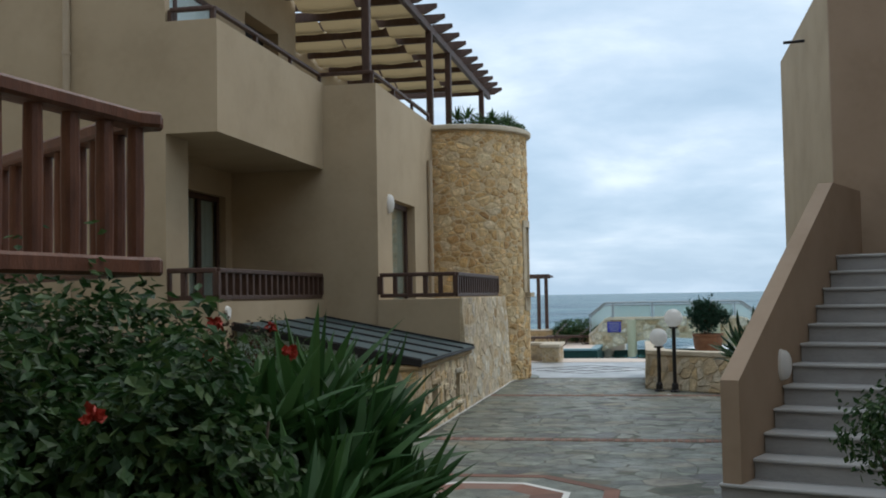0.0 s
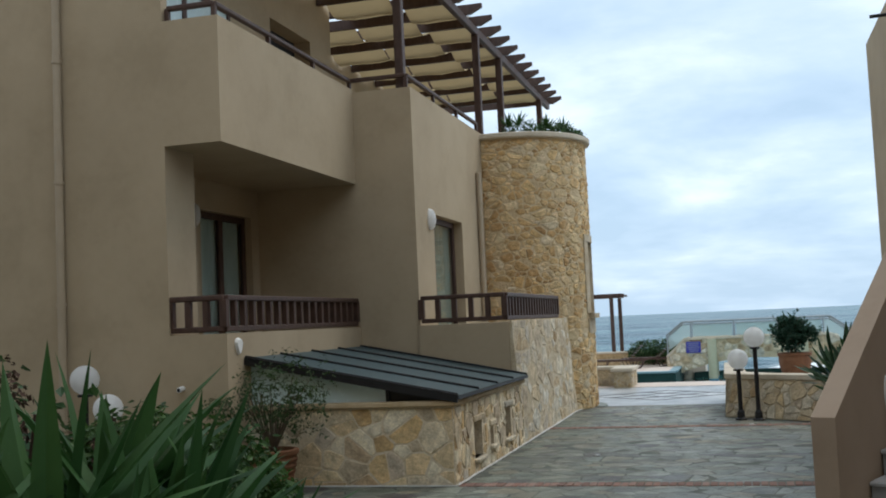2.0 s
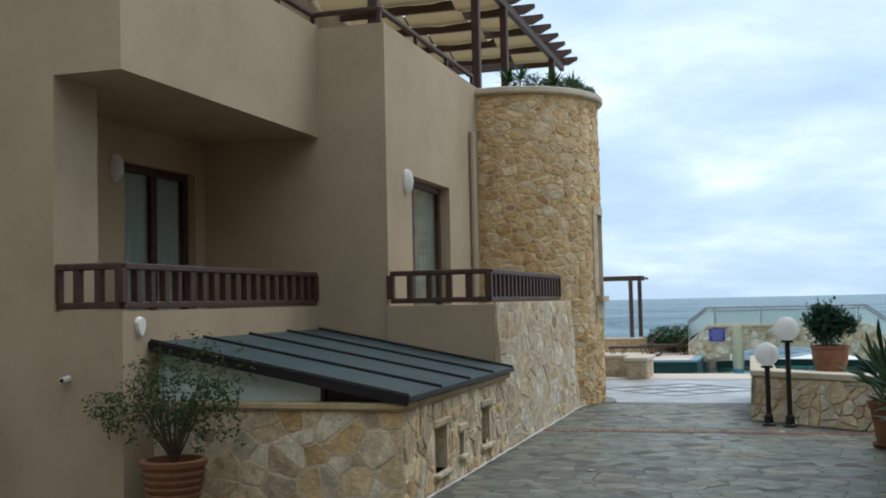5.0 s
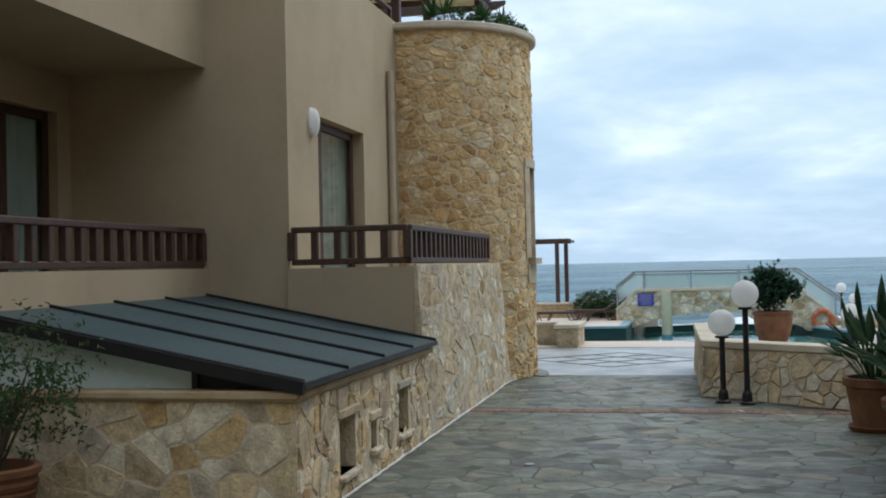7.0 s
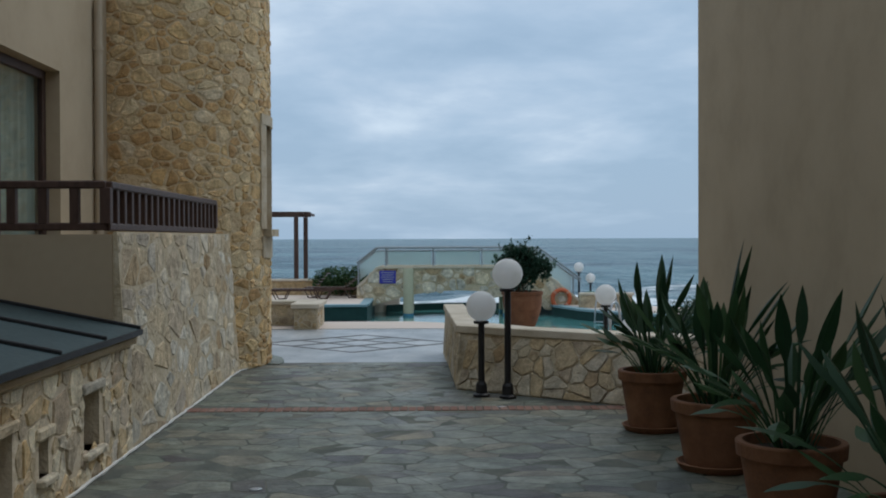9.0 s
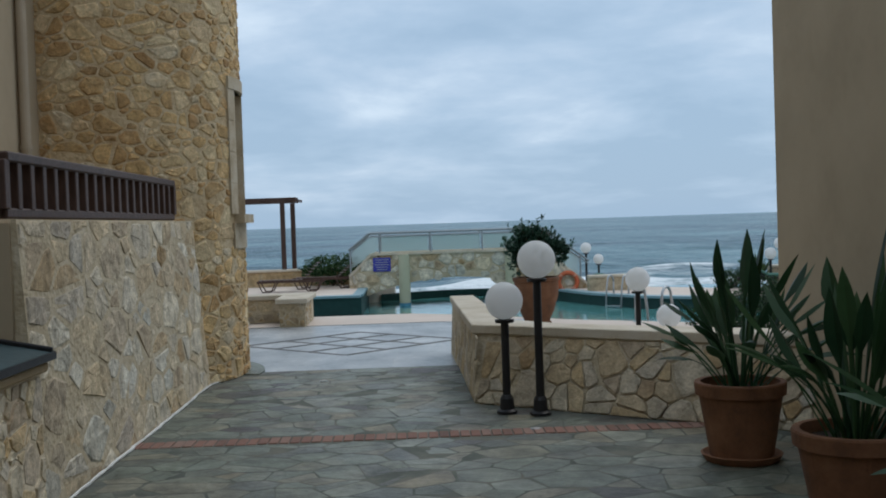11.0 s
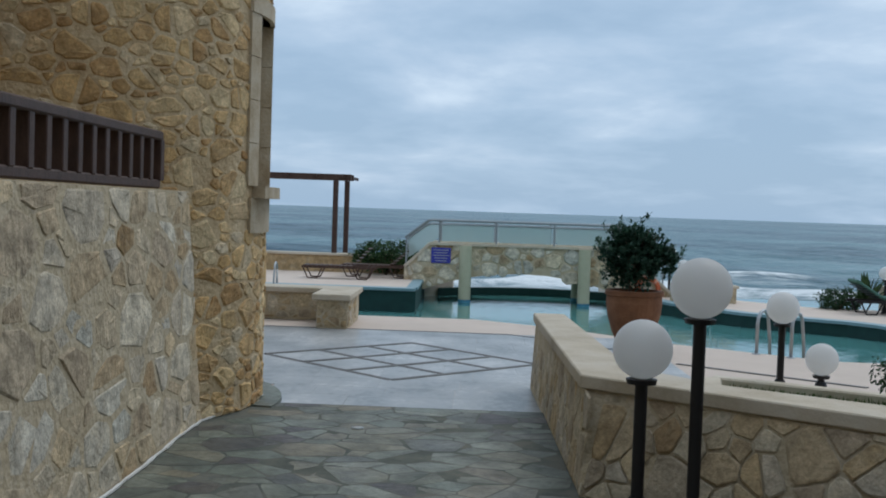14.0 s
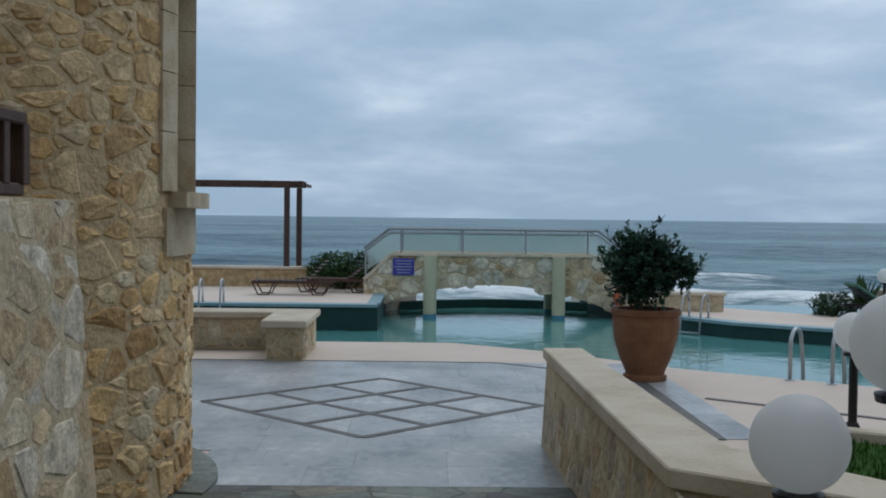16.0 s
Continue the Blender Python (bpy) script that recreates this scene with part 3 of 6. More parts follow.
def sea_sheet():
    """A sheet of waves that run ashore, fine where it is seen and coarse to the sides and far out."""
    ys = [46.0]
    while ys[-1] < 4200:
        ys.append(ys[-1] + max(0.7, (ys[-1] - 20) * (0.013 if ys[-1] < 700 else 0.05)))
    cols = [-2.2, -1.5, -1.0, -0.75] + [-0.6 + 1.2 * k / 300 for k in range(301)] + [0.75, 1.0, 1.5, 2.2]
    vs, fs = [], []
    for y in ys:
        far = max(0.0, 1 - y / 1500)
        amp = (0.30 + 0.42 * math.exp(-((y - 72) / 24) ** 2) + 0.16 * math.exp(-((y - 150) / 80) ** 2)) * far
        for c in cols:
            x = c * (y + 12)
            warp = 7 * noise.noise(Vector((x * 0.018, y * 0.012, 2)))
            a = math.sin(math.tau * (y + warp) / 17.0)
            b = noise.noise(Vector((x * 0.075, y * 0.16, 0)))
            d = noise.noise(Vector((x * 0.22, y * 0.38, 5)))
            env = 0.5 + 0.9 * noise.noise(Vector((x * 0.022, y * 0.03, 7)))
            vs.append((x, y, -3.0 + amp * (1.1 * (max(a, -0.4) ** 3) * env + 1.1 * b + 0.5 * d)))
    w = len(cols)
    for j in range(len(ys) - 1):
        for i in range(w - 1):
            a = j * w + i
            fs.append((a, a + 1, a + w + 1, a + w))
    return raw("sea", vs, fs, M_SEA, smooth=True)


tagged(sea_sheet(), "choppy grey-blue sea with white breaking surf", "sea", kind="structure")

# pool deck: level near the slate, falling slightly to the pool; the far banks reach the sea wall
bm = prism([(-14, 17.35), (14, 17.35), (14, 21.4), (3.7, 21.75), (1.95, 23.1), (0.6, 24.7), (-0.6, 25.6), (-14, 25.75)], -1.6, -0.035)
for v in bm.verts:
    if v.co.z > -0.1:
        v.co.z = -0.035 - 0.085 * min(1, max(0, (v.co.y - 17.35) / 8.3))
tagged(part("pool_deck", bm, M_PINK), "pale pinkish stone deck around the pool", "pool deck", kind="structure")
tagged(part("pool_floor", boxes(((-26, 20, -2.6), (40, 42, -2.4))), M_POOLBASE), "pale blue tiled pool floor", "pool", kind="structure")
tagged(part("pool_water", boxes(((-26, 20, -2.35), (40, 41.5, -0.82))), M_WATER), "calm green-blue pool water", "pool water", kind="structure")

# far bank on the sea side
left_bank = [(-30, 33.6), (-2.0, 33.6), (-2.0, 38.2), (-1.2, 39.2), (-1.2, 41.5), (-30, 41.5)]
tagged(part("pool_bank", prism([(x, y) for x, y in left_bank], -2.5, -0.27), M_PINK), "pale paved sea-side terrace", "terrace", kind="structure")
edge = [(3.2, 39.4), (3.7, 36.6), (4.25, 34.8), (4.7, 33.9), (5.4, 32.9), (6.5, 32.1), (7.3, 31.6), (7.76, 31.0), (8.0, 30.2), (7.95, 28.8), (7.62, 27.0), (6.6, 24.5), (5.6, 22.9), (4.8, 21.5)]
right_bank = edge + [(14, 21.0), (60, 20), (60, 27), (14, 34), (8.3, 35.0), (7.6, 35.1), (6.3, 36.4), (5.4, 38.2), (3.2, 41.5)]
tagged(part("pool_bank", prism(right_bank, -4.5, -0.50), M_PINK), "pale paved sea-side terrace", "terrace", kind="structure")


def offset_line(path, d):
    """A plan line moved to its left by d."""
    out = []
    for k, p in enumerate(path):
        v = Vector(path[min(k + 1, len(path) - 1)]) - Vector(path[max(k - 1, 0)])
        v.normalize()
        out.append((p[0] - v.y * d, p[1] + v.x * d))
    return out


wall_strip = thing("pool_wall", "dark teal tiled pool wall above low water", "pool wall", kind="structure")
part("tile_band", prism([(-30, 33.55), (-1.96, 33.55), (-1.96, 33.75), (-30, 33.75)], -2.4, -0.325), M_POOLTILE, wall_strip)
part("tile_band", prism([(-2.04, 33.75), (-1.96, 33.75), (-1.96, 38.2), (-2.04, 38.2)], -2.4, -0.325), M_POOLTILE, wall_strip)
part("coping", prism([(-2.2, 33.9), (-1.93, 33.9), (-1.93, 38.2), (-2.2, 38.2)], -0.325, -0.262), M_RIM, wall_strip)
part("coping", prism([(-30, 33.5), (-1.98, 33.5), (-1.98, 33.9), (-30, 33.9)], -0.325, -0.264), M_RIM, wall_strip)
arc = [(-1.6 + 5.2 * k / 16, 38.6 + 1.1 * math.sin(math.pi * k / 16)) for k in range(17)]
part("tile_band", prism(arc + [(x, y + 0.25) for x, y in arc[::-1]], -2.4, -0.60), M_POOLTILE, wall_strip)
part("tile_band", prism(offset_line(edge, -0.05) + offset_line(edge, 0.12)[::-1], -2.4, -0.555), M_POOLTILE, wall_strip)
part("coping", prism(offset_line(edge, -0.10) + offset_line(edge, 0.28)[::-1], -0.555, -0.492), M_RIM, wall_strip)
tagged(part("beach", prism([(-80, 44.5), (80, 44.5), (80, 60), (-80, 60)], -5, -3.05), M_SAND), "wet sand below the terrace", "beach", kind="structure")

# ---------------------------------------------------------------- the house


def blocks(name, material, parent, *spans):
    for lo, hi in spans:
        part(name, boxes((lo, hi)), material, parent)


house = thing("hotel_building", "taupe plastered two-storey hotel wing with balconies", "building", at=(-8, 12, 0))
XD = -6.46            # recessed balcony wall
FL = 1.18             # balcony floor
blocks("wall", M_PLASTER, house, ((-16, YN, 0), (-5.59, 8.2, 3.88)), ((-16, YN, 3.88), (-5.59, 7.70, 9.0)), ((-16, 7.70, 3.88), (XD, 8.2, 9.0)))
blocks("wall", M_PLASTER, house, ((-16, 8.2, 0), (XD - 0.3, YC, 9.0)), ((XD - 0.3, 8.2, 0), (XD, 9.94, 9.0)), ((XD - 0.3, 11.46, 0), (XD, YC, 9.0)),
           ((XD - 0.3, 9.94, 0), (XD, 11.46, FL)), ((XD - 0.3, 9.94, 3.30), (XD, 11.46, 9.0)))
part("balcony_base", boxes(((XD, 8.2, 0), (XB, YC, FL)), ((-5.59, YN, 0), (XB, 8.2, FL)), ((XB - 0.14, YN + 0.14, FL), (XB, YC, 1.66)), ((-5.59, YN, FL), (XB, YN + 0.14, 1.66))), M_PLASTER, house)
part("upper_balcony", boxes(((XD, 8.2, 3.70), (XB, YC, 3.88)), ((-5.59, YN, 3.70), (XB, 8.2, 3.88)), ((XB - 0.14, YN + 0.14, 3.88), (XB, YC, 5.07)), ((-5.59, YN, 3.88), (XB, YN + 0.14, 5.07))), M_PLASTER, house)
# corner block, with the opening of the tall window
blocks("wall", M_PLASTER, house, ((-16, YC, 0), (WA - 0.3, YC + 0.3, 5.03)), ((WA - 0.3, YC, 0), (WA, 12.62, 5.03)), ((WA - 0.3, 14.31, 0), (WA, 18.0, 5.03)),
                   ((WA - 0.3, 12.62, 0), (WA, 14.31, FL)), ((WA - 0.3, 12.62, 3.29), (WA, 14.31, 5.03)))
part("terrace_floor", boxes(((-16, YC + 0.3, 4.55), (WA - 0.3, 24, 4.75))), M_PLASTER, house)
# room walls coloured near-black in place of an unlit room's shade
blocks("room_wall", M_SHADE_BLACK, house, ((-8, YC + 0.3, FL), (-7.9, 18, 4.5)), ((-8, 15.2, FL), (WA - 0.3, 15.3, 4.5)), ((-8, YC + 0.3, FL - 0.2), (WA - 0.3, 15.3, FL)))
part("room_wall", boxes(((-9, 9, FL - 0.1), (-8.9, YC, 4.0)),), M_SHADE_BLACK, house)
# set-back upper storey
part("upper_wall", boxes(((-16, YC, 5.03), (-6.46, 12.35, 7.35))), M_PLASTER, house)
part("upper_wall", boxes(((-16, 13.95, 4.75), (-6.46, 14.9, 7.35))), M_PLASTER, house)
part("upper_wall", boxes(((-16, 14.9, 4.75), (-7.62, 24.5, 7.35))), M_PLASTER, house)
part("upper_lintel", boxes(((-16, 12.35, 6.5), (-6.46, 13.95, 7.35))), M_PLASTER, house)
# black sheet painted as the shade within the window opening
part("upper_window", boxes(((-6.8, 12.35, 4.75), (-6.75, 13.95, 6.5))), M_SHADE_BLACK, house)
up_door = finish(new("terrace_door"), house)
part("frame", boxes(((XD + 0.004, 8.30, 3.9), (XD + 0.05, 8.38, 6.2)), ((XD + 0.004, 9.56, 3.9), (XD + 0.05, 9.66, 6.2)), ((XD + 0.004, 10.82, 3.9), (XD + 0.05, 10.90, 6.2)), ((XD + 0.004, 8.38, 6.12), (XD + 0.05, 9.56, 6.2)), ((XD + 0.004, 9.66, 6.12), (XD + 0.05, 10.82, 6.2))), M_WOOD, up_door)
for y0, y1 in ((8.38, 9.56), (9.66, 10.82)):
    part("pane", boxes(((XD + 0.006, y0, 3.9), (XD + 0.03, y1, 6.12))), M_FROST, up_door)

# pod: the raised terrace in front of the tall window
BATTER = 0.10
podo = thing("raised_terrace", "raised terrace with plaster front and rough stone side", "terrace", at=(-3.4, 14, 0))
part("plaster_core", boxes(((WA, 11.63, 0), (POD - 0.03, 16.3, 1.64))), M_PLASTER, podo)
bm = boxes(((POD - 0.03, 11.66, 0), (POD, 16.5, 1.66)))
for v in bm.verts:
    if v.co.z < 0.1 and v.co.x > POD - 0.01:
        v.co.x += BATTER
part("mortar_face", bm, M_MORTAR, podo)

# tower
tower = thing("stone_tower", "round ochre rubble-stone tower with a cream cap", "tower", at=(*TC, 0))
SL0, SL1, SLZ0, SLZ1 = radians(-10), radians(13), 1.72, 3.04


def radial_box(th0, th1, z0, z1, r0, r1, n=3):
    """A block of the tower's ring between two angles, heights and radii."""
    bm = bmesh.new()
    rows = []
    for k in range(n + 1):
        th = th0 + (th1 - th0) * k / n
        c, s = math.cos(th), math.sin(th)
        rows.append([bm.verts.new((TC[0] + r * c, TC[1] + r * s, z)) for r, z in ((r0, z0), (r1, z0), (r1, z1), (r0, z1))])
    for a, b in zip(rows, rows[1:]):
        for k in range(4):
            j = (k + 1) % 4
            bm.faces.new((a[k], a[j], b[j], b[k]))
    bm.faces.new(rows[0])
    bm.faces.new(rows[-1][::-1])
    return bm


part("core", radial_box(0, math.tau, 0, SLZ0, 0.9, TR - 0.02, 72), M_MORTAR_OCHRE, tower)
part("core", radial_box(SL1, SL0 + math.tau, SLZ0, SLZ1, 0.9, TR - 0.02, 68), M_MORTAR_OCHRE, tower)
part("core", radial_box(0, math.tau, SLZ1, 4.92, 0.9, TR - 0.02, 72), M_MORTAR_OCHRE, tower)
part("capstone", lathe([(TR - 0.35, 4.90), (TR + 0.06, 4.90), (TR + 0.075, 4.92), (TR + 0.075, 4.985), (TR + 0.05, 5.0), (TR - 0.35, 5.0), (TR - 0.35, 4.90)], (*TC, 0), 64), M_CAP, tower)

# lean-to with the sheet-metal roof
SX, SY = -2.63, 8.03
SW = 0.81             # top of the lean-to walls, under the cap
shed = thing("lean_to", "low stone lean-to with a dark standing-seam metal roof", "outbuilding", at=(-3.7, 9.8, 0))
part("wall", boxes(((XB, SY, 0), (SX, SY + 0.28, SW)), ), M_MORTAR_CREAM, shed)
NICHES = [(8.20, 8.29, 0.06, 0.18), (8.89, 9.26, 0.16, 0.56), (9.66, 9.82, 0.22, 0.44), (10.48, 10.82, 0.20, 0.585)]
ys = [SY + 0.28] + [v for a in NICHES[1:] for v in a[:2]] + [11.64]
for k in range(0, len(ys), 2):
    part("wall", boxes(((SX - 0.28, ys[k], 0), (SX, ys[k + 1], SW))), M_MORTAR_CREAM, shed)
for a, b, z0, z1 in NICHES[1:]:
    part("wall", boxes(((SX - 0.28, a, 0), (SX, b, z0))), M_MORTAR_CREAM, shed)
    part("wall", boxes(((SX - 0.28, a, z1), (SX, b, SW))), M_MORTAR_CREAM, shed)
part("niche_back", boxes(((SX - 0.30, SY + 0.3, 0), (SX - 0.285, 11.64, SW))), M_PLASTER_WARM_SHADED, shed)
part("capstone", boxes(((XB, SY - 0.06, SW), (SX + 0.045, SY + 0.30, SW + 0.058)), ((SX - 0.30, SY + 0.30, SW), (SX + 0.045, 11.64, SW + 0.058)), bevel=0.012), M_CAP_TAN, shed)


bm = bmesh.new()
beam(bm, (XB, 9.81, 1.372), (-2.56, 9.81, 0.905), 3.72, 0.03)
roof = part("roof", bm, M_ROOF, shed)
for k in range(5):
    bm = bmesh.new()
    y = (7.99, 8.90, 9.84, 10.75, 11.62)[k]
    beam(bm, (XB, y, 1.396), (-2.555, y, 0.929), 0.030, 0.032, 0.006)
    part("seam", bm, M_FASCIA, roof)
bm = bmesh.new()
beam(bm, (XB, 7.965, 1.352), (-2.55, 7.965, 0.888), 0.03, 0.085)
beam(bm, (-2.552, 7.985, 0.897), (-2.552, 11.66, 0.897), 0.012, 0.040)
part("fascia", bm, M_FASCIA, shed)
bm = bmesh.new()
a = [bm.verts.new(p) for p in ((XB, 8.12, 0.86), (-3.35, 8.12, 0.86), (-3.35, 8.12, 1.04), (XB, 8.12, 1.35))]
bm.faces.new(a)
part("frosted_pane", bm, M_FROST, shed)
bm = bmesh.new()
a = [bm.verts.new(p) for p in ((-3.35, 8.125, 0.855), (-2.68, 8.125, 0.855), (-2.68, 8.125, 0.90), (-3.35, 8.125, 1.04))]
bm.faces.new(a)
part("dark_pane", bm, M_FASCIA, shed)
part("mullion", boxes(((-3.37, 8.09, 0.855), (-3.33, 8.13, 1.01))), M_FASCIA, shed)

# doors of the house


def glass_door(name, x, y0, y1, z0, z1, mid=0.5, cloth=None):
    d = finish(new(name), house)
    fr = 0.09
    part("frame", boxes(((x - 0.06, y0, z0), (x, y0 + fr, z1)), ((x - 0.06, y1 - fr, z0), (x, y1, z1)), ((x - 0.06, y0 + fr, z1 - fr), (x, y1 - fr, z1)), ((x - 0.06, y0 + fr, z0), (x, y1 - fr, z0 + fr)), bevel=0.006), M_WOOD, d)
    ym = y0 + (y1 - y0) * mid
    part("stile", boxes(((x - 0.055, ym - 0.055, z0 + fr), (x + 0.004, ym + 0.055, z1 - fr)), bevel=0.006), M_WOOD, d)
    for a, b in ((y0 + fr, ym - 0.055), (ym + 0.055, y1 - fr)):
        p = part("pane", boxes(((x - 0.035, a, z0 + fr), (x - 0.027, b, z1 - fr))), M_GLASS_GREEN, d)
        p.visible_shadow = False
    vs, fs = [], []
    n = 60
    for k in range(n + 1):
        yy = y0 + fr + (y1 - y0 - 2 * fr) * k / n
        xx = x - 0.085 + 0.012 * math.sin(k * 0.8) + 0.006 * math.sin(k * 1.9)
        vs += [(xx, yy, z0), (xx, yy, z1 - 0.05)]
    fs = [(2 * k, 2 * k + 2, 2 * k + 3, 2 * k + 1) for k in range(n)]
    raw("curtain", vs, fs, cloth or M_CURTAIN, d, smooth=True)
    return d


glass_door("glass_door", WA - 0.14, 12.62, 14.31, FL, 3.29, 0.27)
glass_door("glass_door", XD - 0.10, 9.94, 11.46, FL, 3.30, 0.5, M_CURTAIN_LIT)

# railings


def railing(name, label, pts, z0, z1, counts, mat, bar=0.068, top_w=0.09):
    r = thing(name, label, "railing", "balcony railings", at=(*pts[0], z0))
    for (a, b), n in zip(zip(pts, pts[1:]), counts):
        a, b = Vector((*a, 0)), Vector((*b, 0))
        drop = 0 if a == Vector((*pts[0], 0)) else 0.003
        for nm, z, h in (("top_rail", z1 - 0.03 - drop, 0.06), ("bottom_rail", z0 + 0.03 - drop, 0.06)):
            bm = bmesh.new()
            beam(bm, a + Vector((0, 0, z)), b + Vector((0, 0, z)), top_w if nm == "top_rail" else 0.06, h, 0.01)
            part(nm, bm, mat, r)
        for k in range(0 if a == Vector((*pts[0], 0)) else 1, n + 1):
            p = a.lerp(b, k / n)
            w = bar * (1.2 if k in (0, n) else 1)
            bm = bmesh.new()
            beam(bm, p + Vector((0, 0, z0 + 0.05)), p + Vector((0, 0.0001, z1 - 0.05)), w, w, 0.006)
            part("baluster", bm, mat, r)
    return r


railing("balcony_railing", "dark brown wooden railing on a taupe balcony", [(-5.60, YN + 0.06), (XB - 0.05, YN + 0.06), (XB - 0.05, YC - 0.06)], 1.68, 2.07, (3, 18), M_WOOD)
railing("balcony_railing", "dark brown wooden railing on a stone terrace", [(WA + 0.03, YC - 0.0), (-2.83, YC), (-2.83, 15.92)], 1.67, 2.05, (5, 20), M_WOOD)

# unseen masses added behind the start to keep skylight off the -y faces
blocks("far_wing", M_PLASTER, house, ((-16, -12, 0), (14, -8, 11)), ((-16, -8, 0), (-8, 2.5, 10)))
# right building and its stair
rb = thing("hotel_building", "plain taupe plastered hotel block with flat roof", "building", at=(5, 11, 0))
part("wall", boxes(((2.26, 8.9, 0), (12, 13.8, 5.42))), M_PLASTER, rb)
# thin front skin, its shade painted in by the darker plaster
part("wall", boxes(((2.262, 8.84, 0), (12, 8.9, 9.5))), M_PLASTER_WARM_SHADED, rb)
part("wall", boxes(((4.6, 0.0, 0), (12, 8.84, 9))), M_PLASTER_WARM_SHADED, rb)
stair = thing("outdoor_stair", "grey marble outdoor stair with a plastered parapet", "stairs", at=(0.9, 4.4, 0))
H = radians(-21.8)
SM = Matrix.Translation((0.66, 4.36, 0)) @ Matrix.Rotation(H, 4, "Z")
for k in range(12):
    bm = boxes(((0.16 if k else -0.02, 0.30 * k + 0.03, 0), (2.6, 0.30 * k + 0.30 + 0.06, 0.17 * (k + 1) - 0.03)))
    bmesh.ops.transform(bm, matrix=SM, verts=bm.verts)
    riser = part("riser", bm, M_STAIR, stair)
    bm = boxes(((0.155 if k else -0.03, 0.30 * k, 0.17 * (k + 1) - 0.03), (2.6, 0.30 * k + 0.36, 0.17 * (k + 1))), bevel=0.008)
    bmesh.ops.transform(bm, matrix=SM, verts=bm.verts)
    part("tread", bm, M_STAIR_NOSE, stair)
bm = bmesh.new()
prof = [(0.02, 0.17), (0.02, 0.98), (3.30, 2.80), (4.6, 2.80), (4.6, 0.0), (0.35, 0.0)]
lo = [bm.verts.new((0.0, y, z)) for y, z in prof]
hi = [bm.verts.new((0.15, y, z)) for y, z in prof]
bm.faces.new(lo)
bm.faces.new(hi[::-1])
for k in range(len(prof)):
    j = (k + 1) % len(prof)
    bm.faces.new((lo[k], hi[k], hi[j], lo[j]))
bmesh.ops.transform(bm, matrix=SM, verts=bm.verts)
part("parapet", bm, M_PLASTER_WARM_SHADED, stair)
bm = boxes(((0.15, 3.6, 0), (2.6, 4.6, 2.04)))
bmesh.ops.transform(bm, matrix=SM, verts=bm.verts)
part("landing", bm, M_STAIR, stair)

# low planter wall: upright towards the marble, battered towards the slate
LW = [(-0.125, 18.75), (-0.06, 14.80), (2.3, 12.98)]
LT = [(-0.09, 18.75), (-0.025, 15.07), (2.3, 13.30)]
lowall = thing("garden_wall", "low rubble-stone garden wall with a cream cap", "wall", at=(0, 15, 0))


inner_line = [(2.75, 13.50), (0.72, 14.81), (0.26, 15.42), (0.15, 18.75)]
bm = bmesh.new()
lo = [bm.verts.new((x, y, -0.1)) for x, y in LW + inner_line]
hi = [bm.verts.new((x, y, 0.58)) for x, y in LT + inner_line]
bm.faces.new(lo[::-1])
bm.faces.new(hi)
for k in range(len(lo)):
    j = (k + 1) % len(lo)
    bm.faces.new((lo[k], lo[j], hi[j], hi[k]))
part("core", bm, M_MORTAR, lowall)
bm = prism([(-0.115, 18.79), (-0.052, 15.055), (2.3, 13.26), (2.80, 13.50), (0.735, 14.835), (0.285, 15.43), (0.175, 18.79)], 0.575, 0.655)
bmesh.ops.bevel(bm, geom=list(bm.edges), offset=0.008, segments=1, affect="EDGES")
part("capstone", bm, M_CAP, lowall)

# wooden balcony close to the start
nb = thing("wooden_balcony", "red-brown wooden balcony corner above a hedge", "balcony", at=(-2, -0.5, 1.8))
pa, pb, pc = (-1.97, -2.6), (-1.735, -0.62), (-3.6, 0.86)
for (a, b) in ((pa, pb), (pb, pc)):
    a, b = Vector((*a, 0)), Vector((*b, 0))
    for nm, z, w, h in (("top_rail", 2.375, 0.12, 0.06), ("bottom_rail", 1.815, 0.11, 0.07)):
        bm = bmesh.new()
        d = (b - a).normalized() * 0.09
        beam(bm, a - d + Vector((0, 0, z)), b + d + Vector((0, 0, z - (0.003 if b.y > 0 else 0))), w, h, 0.012)
        part(nm, bm, M_WOOD_RED, nb)
    n = 10 if b.y < 0 else 12
    for k in range(n):
        p = b + (a - b).normalized() * (0.022 + 0.194 * k) if b.y < 0 else a + (b - a).normalized() * (0.20 + 0.197 * k)
        bm = bmesh.new()
        tube(bm, [p + Vector((0, 0, 1.84)), p + Vector((0, 0, 2.1)), p + Vector((0, 0, 2.35))], [0.031, 0.034, 0.031], 12)
        part("baluster", bm, M_WOOD_RED, nb)
part("plinth", prism([(-2.06, -2.6), (-1.83, -0.64), (-3.6, 0.78), (-6, 0.78), (-6, -2.6)], 0, 1.62), M_CAP, nb)

# ---------------------------------------------------------------- upper terrace: pergola, rail, plants on the tower
perg = thing("roof_pergola", "dark timber roof pergola with cream canvas awning", "pergola", at=(-5, 17, 5))
PX, PZ = -4.25, 7.08
bm = bmesh.new()
beam(bm, (PX, 9.2, PZ + 0.05), (PX, 24.6, PZ + 0.05), 0.10, 0.16, 0.01)
part("beam", bm, M_WOOD, perg)
for y in (11.92, 16.75, 18.75, 23.3):
    bm = bmesh.new()
    beam(bm, (PX, y, 4.76), (PX, y + 0.0001, PZ), 0.13, 0.13, 0.012)
    part("post", bm, M_WOOD, perg)
RY = [9.5 + 0.80 * k for k in range(20)]
